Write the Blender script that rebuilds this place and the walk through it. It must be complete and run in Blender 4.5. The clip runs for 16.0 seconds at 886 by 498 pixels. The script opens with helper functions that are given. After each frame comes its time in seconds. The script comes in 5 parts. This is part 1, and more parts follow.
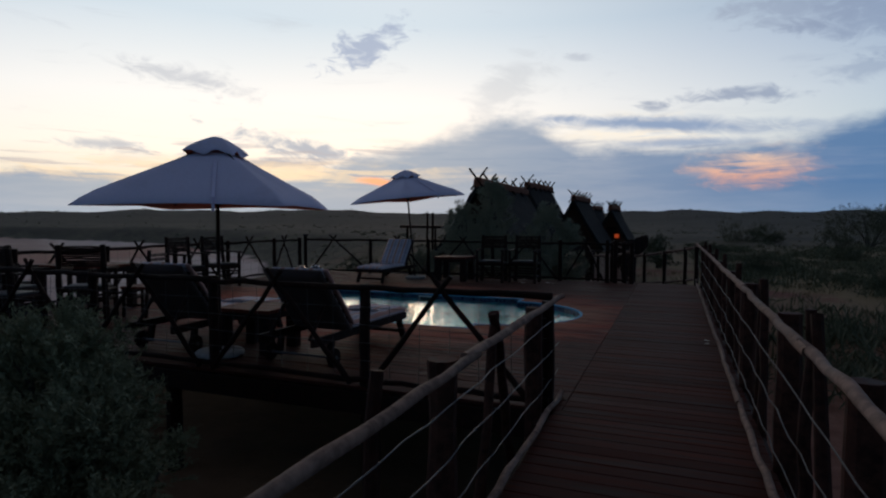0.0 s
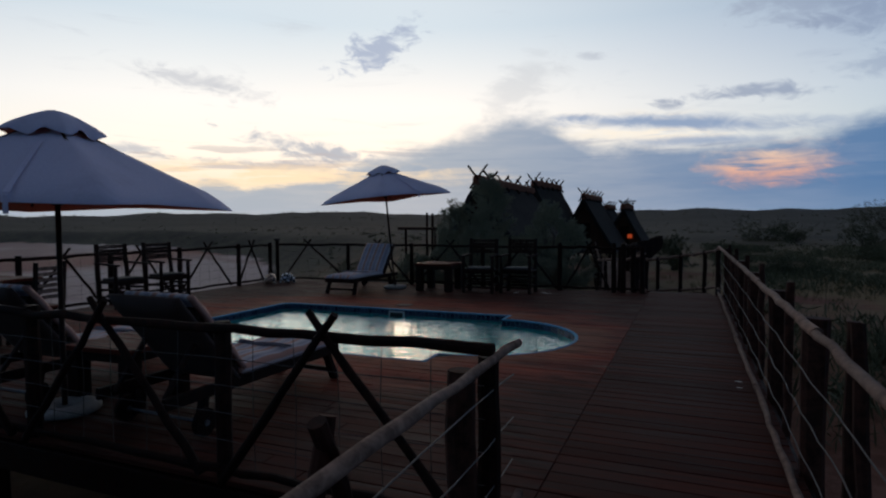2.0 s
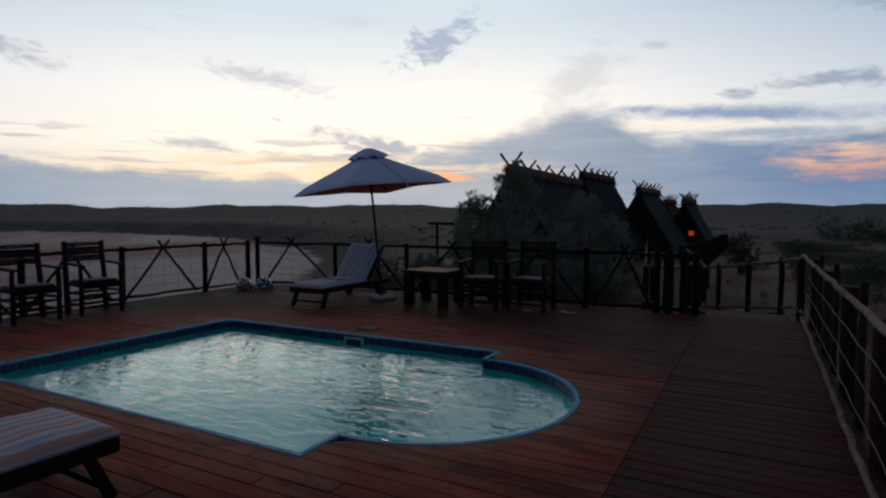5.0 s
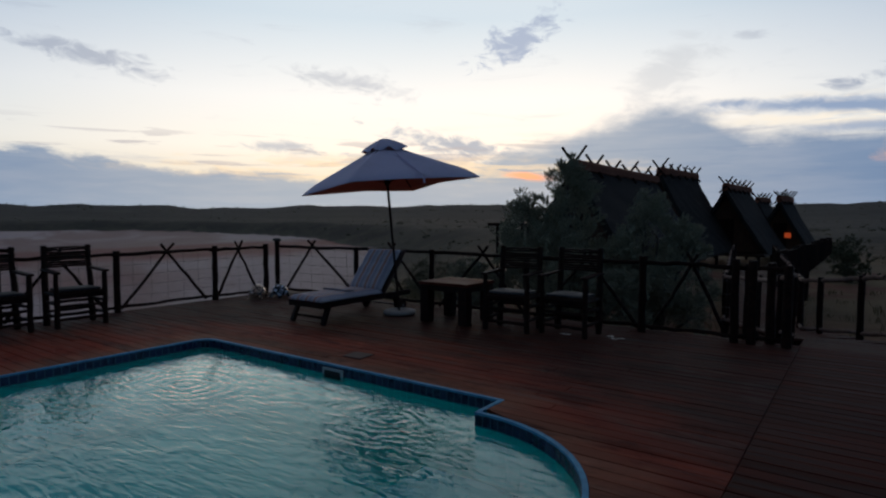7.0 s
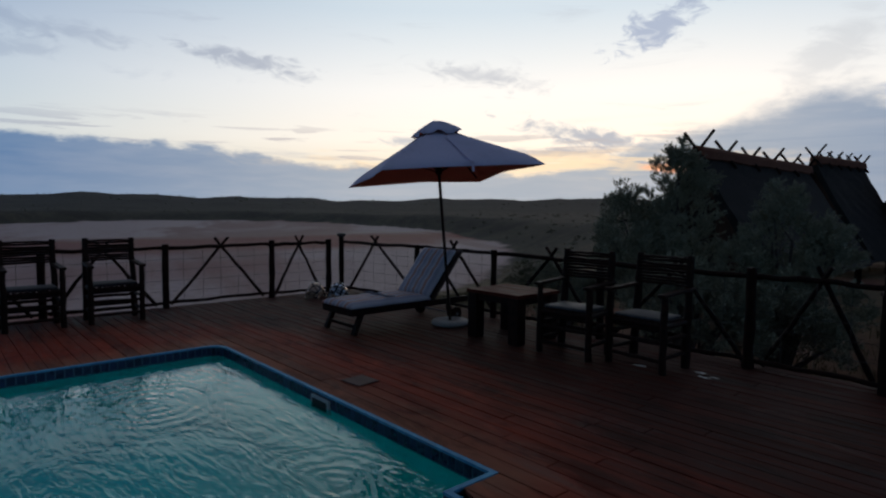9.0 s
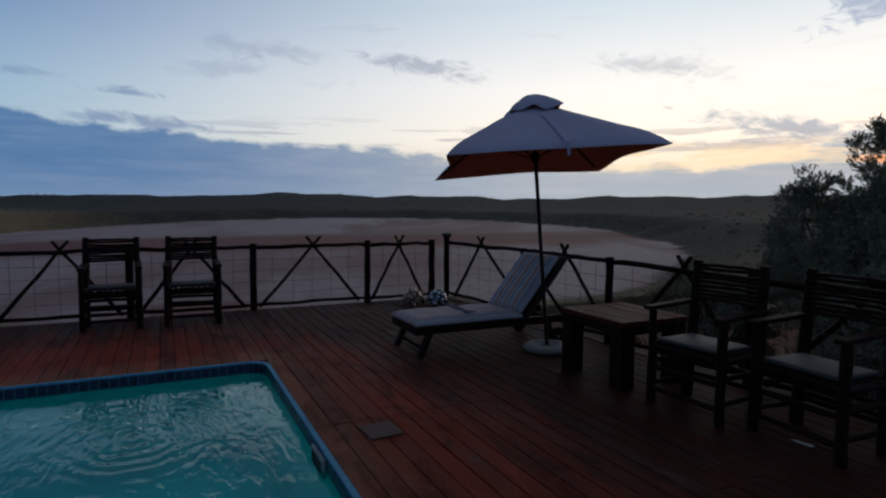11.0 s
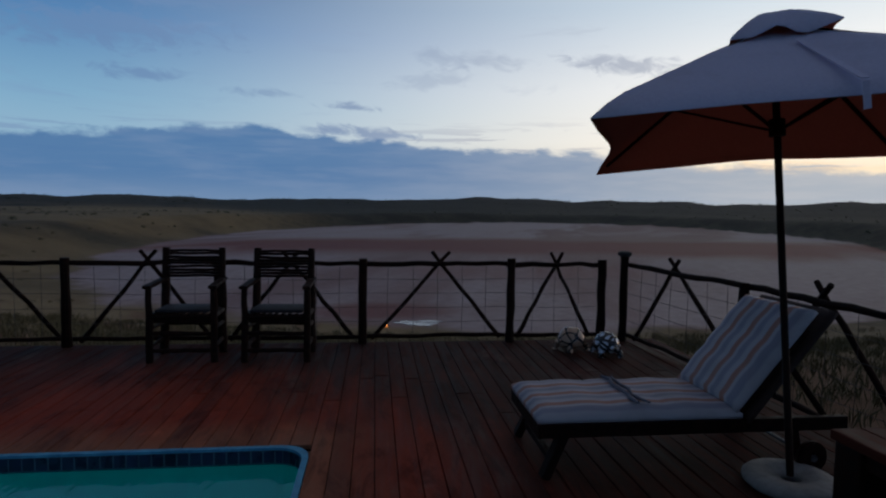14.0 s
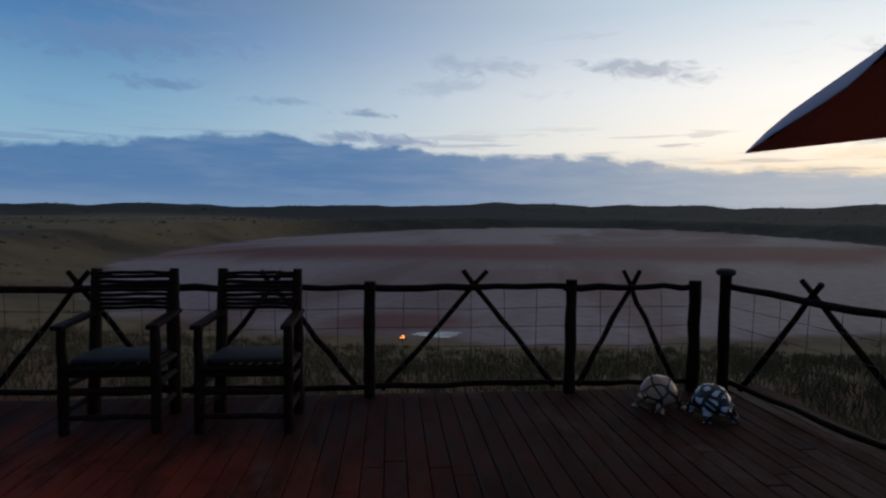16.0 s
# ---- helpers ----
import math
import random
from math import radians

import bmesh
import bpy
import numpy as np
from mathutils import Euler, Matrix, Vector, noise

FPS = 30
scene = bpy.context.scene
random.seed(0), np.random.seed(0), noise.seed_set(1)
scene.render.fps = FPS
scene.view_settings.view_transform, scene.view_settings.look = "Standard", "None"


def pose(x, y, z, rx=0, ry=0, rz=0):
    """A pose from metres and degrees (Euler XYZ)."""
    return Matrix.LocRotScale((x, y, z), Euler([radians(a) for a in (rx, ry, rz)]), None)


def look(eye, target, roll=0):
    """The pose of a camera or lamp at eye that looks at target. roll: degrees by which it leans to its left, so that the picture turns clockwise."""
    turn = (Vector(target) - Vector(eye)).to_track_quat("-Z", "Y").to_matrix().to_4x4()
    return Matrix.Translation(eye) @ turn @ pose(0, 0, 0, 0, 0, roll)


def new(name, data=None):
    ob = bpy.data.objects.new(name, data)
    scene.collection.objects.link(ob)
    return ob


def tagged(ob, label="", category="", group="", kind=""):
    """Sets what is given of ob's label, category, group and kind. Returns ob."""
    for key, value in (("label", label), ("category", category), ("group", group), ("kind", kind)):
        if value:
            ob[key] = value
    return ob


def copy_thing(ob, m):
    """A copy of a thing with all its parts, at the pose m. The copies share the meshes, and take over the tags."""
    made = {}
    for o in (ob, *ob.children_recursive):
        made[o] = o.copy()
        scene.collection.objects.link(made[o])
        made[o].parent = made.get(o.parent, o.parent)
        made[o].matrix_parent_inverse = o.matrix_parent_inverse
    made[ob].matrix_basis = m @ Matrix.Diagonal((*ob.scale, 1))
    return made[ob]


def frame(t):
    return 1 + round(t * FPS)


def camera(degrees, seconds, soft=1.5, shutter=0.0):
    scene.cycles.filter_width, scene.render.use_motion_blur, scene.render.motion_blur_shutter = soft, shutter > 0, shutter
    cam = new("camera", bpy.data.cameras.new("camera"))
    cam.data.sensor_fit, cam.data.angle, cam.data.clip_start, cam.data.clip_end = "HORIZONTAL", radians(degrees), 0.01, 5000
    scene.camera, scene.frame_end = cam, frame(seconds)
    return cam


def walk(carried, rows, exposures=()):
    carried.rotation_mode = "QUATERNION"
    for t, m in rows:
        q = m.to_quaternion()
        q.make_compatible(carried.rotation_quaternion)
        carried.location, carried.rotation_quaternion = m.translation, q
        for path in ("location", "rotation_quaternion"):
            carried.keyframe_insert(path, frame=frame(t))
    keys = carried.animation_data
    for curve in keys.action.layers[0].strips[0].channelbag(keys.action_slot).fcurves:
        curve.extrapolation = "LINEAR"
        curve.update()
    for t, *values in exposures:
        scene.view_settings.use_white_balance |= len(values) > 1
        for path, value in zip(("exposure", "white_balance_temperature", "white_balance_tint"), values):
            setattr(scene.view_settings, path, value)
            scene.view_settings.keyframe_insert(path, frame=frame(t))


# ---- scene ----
cam = camera(73.9, 16.0, soft=2.2)
METRES, EYE, TILT, LEAN, TURN = 14.8, 1.5, 0.0, 0.0, 21.4
SKY = 1.0
ROWS = [
    (0.0, 0.0, 0.0, 0.0, 0.01, -2.75, -0.16),
    (0.5, 0.0122, 0.03, -0.0004, 0.46, -2.69, -0.1),
    (1.0, 0.0249, 0.0625, 0.0002, 0.85, -2.69, 0.02),
    (1.5, 0.035, 0.0932, 0.0007, 1.02, -2.67, 0.24),
    (2.0, 0.0467, 0.1255, 0.0009, 1.32, -2.66, 0.35),
    (2.5, 0.0566, 0.155, 0.0013, 1.63, -2.69, 0.38),
    (3.0, 0.0695, 0.1865, 0.0021, 2.35, -2.86, 0.34),
    (3.5, 0.083, 0.2144, 0.0031, 3.3, -3.06, 0.15),
    (4.0, 0.0952, 0.2457, 0.0039, 4.43, -3.25, -0.02),
    (6.5, 0.1435, 0.3989, 0.0051, 12.04, -3.18, 0.04),
    (7.0, 0.155, 0.4289, 0.0057, 14.43, -3.3, -0.02),
    (7.5, 0.1641, 0.4567, 0.0066, 16.96, -3.47, -0.12),
    (8.0, 0.1752, 0.4849, 0.0073, 20.1, -3.65, -0.3),
    (10.5, 0.194, 0.6324, 0.0062, 38.77, -4.26, -0.36),
    (11.0, 0.1889, 0.6626, 0.0057, 43.05, -4.27, -0.32),
    (11.5, 0.1815, 0.6906, 0.0062, 47.03, -4.32, -0.35),
    (12.0, 0.1696, 0.7195, 0.0069, 51.18, -4.35, -0.43),
    (12.5, 0.1542, 0.7434, 0.0069, 54.61, -4.22, -0.61),
    (13.0, 0.135, 0.7656, 0.0055, 57.82, -3.92, -0.83),
    (13.5, 0.1123, 0.783, 0.0061, 60.07, -3.94, -0.84),
    (14.0, 0.0867, 0.8008, 0.0073, 62.02, -4.0, -0.82),
    (14.5, 0.0615, 0.8127, 0.0056, 63.06, -3.75, -0.88),
    (15.0, 0.0316, 0.8257, 0.0052, 63.57, -3.77, -0.65),
    (15.5, 0.0025, 0.8375, 0.0051, 63.72, -3.63, -0.45),
    (16.0, -0.0294, 0.8498, 0.0058, 63.57, -3.45, -0.39),
]
walk(cam, [(t, pose(0, 0, EYE, TILT, LEAN, TURN) @ pose(METRES * x, METRES * y, METRES * z, 90 + pitch, roll, yaw)) for t, x, y, z, yaw, pitch, roll in ROWS])

# ---- world: dusk sky with low cloud banks ----
world = bpy.data.worlds.new("dusk_sky")
scene.world = world
world.use_nodes = True
wt = world.node_tree
wt.nodes.clear()


class Graph:
    """Small helper that wires shader nodes together."""

    def __init__(self, tree):
        self.t = tree

    def node(self, kind, **props):
        n = self.t.nodes.new(kind)
        for k, v in props.items():
            setattr(n, k, v)
        return n

    def put(self, socket, value):
        if isinstance(value, bpy.types.NodeSocket):
            self.t.links.new(value, socket)
        else:
            socket.default_value = value

    def math(self, op, a, b=0.0, c=0.0, clamp=False):
        n = self.node("ShaderNodeMath", operation=op, use_clamp=clamp)
        for i, v in enumerate((a, b, c)):
            self.put(n.inputs[i], v)
        return n.outputs[0]

    def span(self, v, a, b, c=0.0, d=1.0, smooth=True):
        n = self.node("ShaderNodeMapRange", interpolation_type="SMOOTHSTEP" if smooth else "LINEAR")
        for i, x in enumerate((v, a, b, c, d)):
            self.put(n.inputs[i], x)
        return n.outputs[0]

    def mix(self, f, a, b, blend="MIX"):
        n = self.node("ShaderNodeMix", data_type="RGBA", blend_type=blend)
        self.put(n.inputs[0], f)
        for i, v in ((6, a), (7, b)):
            self.put(n.inputs[i], (*v, 1) if isinstance(v, tuple) and len(v) == 3 else v)
        return n.outputs[2]

    def ramp(self, f, stops):
        n = self.node("ShaderNodeValToRGB")
        el = n.color_ramp.elements
        while len(el) < len(stops):
            el.new(0.5)
        for e, (p, c) in zip(el, stops):
            e.position = p
            e.color = (c, c, c, 1) if isinstance(c, (int, float)) else (*c, 1)
        self.put(n.inputs[0], f)
        return n.outputs[0]

    def noise(self, vec, scale, detail=4.0, rough=0.55, distort=0.0):
        n = self.node("ShaderNodeTexNoise")
        if vec is not None:
            self.put(n.inputs["Vector"], vec)
        n.inputs["Scale"].default_value = scale
        n.inputs["Detail"].default_value = detail
        n.inputs["Roughness"].default_value = rough
        n.inputs["Distortion"].default_value = distort
        return n.outputs[0]

    def xyz(self, v):
        n = self.node("ShaderNodeSeparateXYZ")
        self.put(n.inputs[0], v)
        return n.outputs

    def vec(self, x, y, z):
        n = self.node("ShaderNodeCombineXYZ")
        for i, v in enumerate((x, y, z)):
            self.put(n.inputs[i], v)
        return n.outputs[0]

    def mapped(self, v, scale=(1, 1, 1), loc=(0, 0, 0), rot=(0, 0, 0)):
        n = self.node("ShaderNodeMapping")
        self.put(n.inputs[0], v)
        n.inputs["Location"].default_value = loc
        n.inputs["Rotation"].default_value = rot
        n.inputs["Scale"].default_value = scale
        return n.outputs[0]

    def bump(self, height, strength, distance):
        n = self.node("ShaderNodeBump")
        n.inputs["Strength"].default_value = strength
        n.inputs["Distance"].default_value = distance
        self.put(n.inputs["Height"], height)
        return n.outputs[0]


g = Graph(wt)
way = g.node("ShaderNodeTexCoord").outputs["Generated"]
dx, dy, dz = g.xyz(way)
EL = g.math("MULTIPLY", g.math("ARCSINE", dz), 57.2958)
AZ = g.math("MULTIPLY", g.math("ARCTAN2", dx, dy), 57.2958)
up = g.math("DIVIDE", EL, 90.0, clamp=True)
glow = g.span(g.math("MULTIPLY", g.math("ABSOLUTE", g.math("ADD", AZ, 36.0)), g.span(EL, 19.0, 25.0, 1.0, 1.9)), 84.0, 8.0)
cool = g.ramp(up, [(0, (.22, .34, .50)), (.05, (.29, .46, .60)), (.10, (.20, .39, .57)), (.17, (.080, .215, .44)), (.25, (.040, .10, .24)), (.5, (.125, .15, .20)), (1, (.118, .124, .155))])
warm = g.ramp(up, [(0, (.56, .55, .56)), (.035, (.95, .80, .60)), (.07, (1.10, .99, .85)), (.12, (1.02, .98, .93)), (.20, (.67, .76, .83)), (.28, (.70, .76, .82)), (.38, (.40, .42, .47)), (.5, (.19, .19, .225)), (1, (.118, .124, .155))])
away = g.span(g.math("ABSOLUTE", g.math("ADD", AZ, 36.0)), 95.0, 160.0, 1.0, 0.4)
air = g.mix(glow, g.mix(1.0, cool, g.vec(away, away, away), "MULTIPLY"), warm)
# a little of the physical sky's own twilight
nish = g.node("ShaderNodeTexSky", sky_type="NISHITA", sun_disc=False, sun_elevation=radians(3), sun_rotation=radians(-26))
air = g.mix(0.006, air, nish.outputs[0], "ADD")
# high wisps
wis = g.noise(g.vec(g.math("MULTIPLY", AZ, 0.055), g.math("MULTIPLY", EL, 0.30), 3.1), 1.6, 7, 0.62, 0.6)
wisp = g.math("MULTIPLY", g.span(wis, 0.56, 0.74), g.math("MULTIPLY", g.span(EL, 1.0, 5.0), g.span(EL, 34.0, 14.0)))
air = g.mix(g.math("MULTIPLY", wisp, 0.30), air, g.mix(glow, (.19, .30, .50), (.50, .52, .58)))


torn = {}


def tear_noise(scale):
    """Streaky noise over the sky, shared by the clouds of one scale."""
    if scale not in torn:
        v = g.vec(g.math("MULTIPLY", g.math("ADD", AZ, g.math("MULTIPLY", EL, 0.5)), 0.30), g.math("MULTIPLY", EL, 0.62), 4.2)
        torn[scale] = g.math("SUBTRACT", g.noise(v, scale, 6, 0.62, 0.7), 0.5)
    return torn[scale]


def oval(a, b, ra, rb, tear=0.0, scale=0.5, slope=0.0):
    """1 inside an oval of sky about azimuth a and elevation b, torn at its edge by noise."""
    da = g.math("SUBTRACT", AZ, a)
    u = g.math("DIVIDE", da, ra)
    v = g.math("DIVIDE", g.math("SUBTRACT", g.math("SUBTRACT", EL, b), g.math("MULTIPLY", da, slope)), rb)
    r = g.math("SQRT", g.math("ADD", g.math("MULTIPLY", u, u), g.math("MULTIPLY", v, v)))
    if tear:
        r = g.math("ADD", r, g.math("MULTIPLY", tear_noise(scale), tear))
    return g.span(r, 1.35, 0.15)


# small torn cloud high up, and the wisps round about
air = g.mix(g.math("MULTIPLY", oval(-28.6, 16.2, 3.4, 1.5, 5.0, 1.5, .34), 0.85), air, (.40, .46, .60))
air = g.mix(g.math("MULTIPLY", oval(-15.0, 12.6, 3.4, 2.6, 3.2, 0.9, .5), 0.40), air, (.52, .54, .58))
wisp_col = g.mix(glow, (.13, .24, .44), (.47, .49, .55))
for a, b, ra, rb, slope, share in (
        (-44.0, 12.2, 4.6, .75, -.16, .55), (-51.0, 6.3, 3.0, .42, -.02, .7), (-33.5, 6.4, 7.0, .75, -.19, .9), (-38.0, 5.2, 5.0, .40, -.05, .8), (-66.5, 12.9, 4.6, .75, -.13, .8),
        (-80.8, 13.8, 4.0, .65, -.05, .45), (-84.6, 11.9, 3.4, .65, .10, .35), (-92.0, 9.3, 2.4, .30, -.05, .85), (-90.8, 6.9, 4.2, .55, -.08, .9),
        (-113.0, 14.2, 7.5, 1.2, .06, .8), (-110.0, 11.0, 3.4, .50, .0, .75), (-100.0, 10.2, 2.6, .35, .0, .5), (-106.0, 17.8, 7.0, .9, .05, .5),
        (9.0, 17.0, 5.0, 1.1, -.10, .7), (9.6, 15.5, 1.5, .45, .1, .85), (14.0, 16.0, 3.4, 2.0, .0, .75), (4.6, 10.8, 4.2, .55, -.03, .9), (-2.3, 10.5, 1.1, .42, -.1, .85), (-8.6, 15.0, 1.3, .35, .0, .45), (14.5, 12.0, 3.0, .7, .1, .5)):
    air = g.mix(g.math("MULTIPLY", oval(a, b, ra * 1.15, rb * 1.2, 3.6, 1.5, slope), share), air, wisp_col)
# thin dark streaks low in front of the glow
low = g.noise(g.vec(g.math("MULTIPLY", AZ, 0.06), g.math("MULTIPLY", EL, 0.85), 5.9), 1.7, 6, 0.6, 0.5)
low = g.math("MULTIPLY", g.span(low, 0.53, 0.63), g.math("MULTIPLY", g.span(EL, 2.0, 3.6), g.span(EL, 9.0, 5.5)))
air = g.mix(g.math("MULTIPLY", low, 0.7), air, g.mix(glow, (.20, .32, .50), (.56, .49, .48)))
# cloud bank along the horizon
top = g.math("MULTIPLY", g.ramp(g.math("DIVIDE", g.math("ADD", AZ, 180.0), 360.0), [
    (0, .22), (.153, .26), (.172, .285), (.194, .33), (.218, .375), (.236, .32), (.278, .29), (.306, .27), (.328, .205), (.361, .19), (.394, .18), (.408, .23), (.419, .32),
    (.439, .40), (.456, .50), (.464, .49), (.474, .38), (.50, .34), (.528, .36), (.544, .45), (.583, .50), (.64, .40), (1, .22)]), 20.0)
puff = g.math("MULTIPLY", g.math("SUBTRACT", g.noise(g.vec(g.math("MULTIPLY", AZ, 0.10), g.math("MULTIPLY", EL, 0.22), 0.7), 2.6, 8, 0.62), 0.5), 2.8)
edge = g.math("SUBTRACT", g.math("ADD", top, puff), EL)
near_sun = g.span(g.math("ABSOLUTE", g.math("ADD", AZ, 40.0)), 56.0, 6.0)
bank = g.span(edge, g.span(AZ, -42.0, -26.0, -0.15, -0.8), g.span(AZ, -42.0, -26.0, 0.6, 1.5))
bank_col = g.mix(near_sun, (.075, .18, .37), (.40, .45, .52))
bank_col = g.mix(g.math("MULTIPLY", g.span(EL, 3.2, 0.0), 0.55), bank_col, g.mix(near_sun, (.22, .31, .45), (.43, .48, .55)))
shade = g.noise(g.vec(g.math("MULTIPLY", AZ, 0.09), g.math("MULTIPLY", EL, 0.6), 7.7), 1.5, 5)
bank_col = g.mix(g.span(shade, 0.40, 0.70, 0.0, 0.30), bank_col, g.mix(near_sun, (.22, .30, .46), (.62, .60, .60)))
sky = g.mix(g.math("MULTIPLY", bank, 0.93), air, bank_col)
# breaks in the bank with lit cloud behind
streak = g.noise(g.vec(g.math("MULTIPLY", AZ, 0.07), g.math("MULTIPLY", EL, 0.75), 1.3), 2.0, 6, 0.6, 0.4)
rift = g.math("MULTIPLY", oval(-4.0, 8.4, 7.5, 1.7, 1.6, 1.0, -.05), g.span(streak, 0.47, 0.56))
sky = g.mix(g.math("MULTIPLY", rift, 0.9), sky, (1.0, .90, .76))
for a, b, ra, rb, slope, share in ((-1.0, 8.7, 12.0, .75, -.07, .95), (-10.0, 9.6, 2.6, .40, -.02, .7), (0.5, 7.0, 6.0, .45, -.03, .75)):
    sky = g.mix(g.math("MULTIPLY", oval(a, b, ra, rb, 1.5, 1.3, slope), share), sky, (.27, .36, .53))
ember = g.math("MULTIPLY", oval(6.4, 4.7, 4.9, 1.7, 1.7, 1.3), g.span(streak, 0.36, 0.56))
sky = g.mix(g.math("MULTIPLY", ember, 0.80), sky, g.mix(g.span(EL, 6.2, 3.2), (.90, .64, .47), (.98, .44, .25)))
belt = g.math("MULTIPLY", oval(-40.0, 4.4, 22.0, 1.3, 1.2, 1.3), g.span(streak, 0.44, 0.56))
sky = g.mix(g.math("MULTIPLY", belt, 0.8), sky, (1.05, .80, .52))
spot = oval(-27.6, 3.7, 2.6, 0.40, 1.2, 1.3, -.12)
sky = g.mix(g.math("MULTIPLY", spot, 0.9), sky, (1.25, .52, .24))
bg = g.node("ShaderNodeBackground")
g.put(bg.inputs[0], sky)
bg.inputs[1].default_value = SKY
g.put(g.node("ShaderNodeOutputWorld").inputs[0], bg.outputs[0])

sun = new("sun", bpy.data.lights.new("sun", "SUN"))
sun.data.energy, sun.data.angle, sun.data.color = 0.12, radians(12), (1.0, .62, .40)
sun.matrix_world = look((0, 0, 0), (math.sin(radians(26)), -math.cos(radians(26)), -math.tan(radians(4))))


# ---- materials ----
POOL_W, POOL_E, POOL_S, POOL_N = -7.08, -2.66, 7.72, 11.09
ARC_X, ARC_Y, ARC_R = -2.62, 9.42, 1.29
def material(name):
    m = bpy.data.materials.new(name)
    m.use_nodes = True
    gr = Graph(m.node_tree)
    b = m.node_tree.nodes["Principled BSDF"]
    return m, gr, b


def lit(gr, b, col, rough, bump=None, metal=0.0, spec=0.5):
    gr.put(b.inputs["Base Color"], (*col, 1) if isinstance(col, tuple) else col)
    gr.put(b.inputs["Roughness"], rough)
    b.inputs["Metallic"].default_value = metal
    b.inputs["Specular IOR Level"].default_value = spec
    if bump is not None:
        gr.put(b.inputs["Normal"], bump)


def obj_coord(gr):
    return gr.node("ShaderNodeTexCoord").outputs["Object"]


def shifted(gr):
    """Object coordinates moved by each object's own random number."""
    r = gr.node("ShaderNodeObjectInfo").outputs["Random"]
    v = gr.node("ShaderNodeVectorMath", operation="ADD")
    gr.put(v.inputs[0], obj_coord(gr))
    gr.put(v.inputs[1], gr.vec(gr.math("MULTIPLY", r, 37.0), gr.math("MULTIPLY", r, 91.0), gr.math("MULTIPLY", r, 53.0)))
    return v.outputs[0], r


def wood(name, dark, light, grey, stretch, rough=(0.45, 0.75), bumpy=0.004, wear=0.5, island=False, spec=.2):
    m, gr, b = material(name)
    v, r = shifted(gr)
    if island:
        r = gr.node("ShaderNodeNewGeometry").outputs["Random Per Island"]
    grain = gr.noise(gr.mapped(v, stretch), 5.0, 8, 0.65, 0.3)
    blot = gr.noise(v, 1.7, 4, 0.6)
    c = gr.mix(gr.span(grain, 0.32, 0.68), dark, light)
    c = gr.mix(gr.math("MULTIPLY", gr.span(blot, 0.45, 0.72), wear), c, grey)
    c = gr.mix(gr.math("MULTIPLY", r, 0.8), c, gr.mix(0.6, c, tuple(x * 0.45 for x in dark)))
    lit(gr, b, c, gr.span(grain, 0.3, 0.7, rough[0], rough[1]), gr.bump(grain, 0.5, bumpy), spec=spec)
    return m


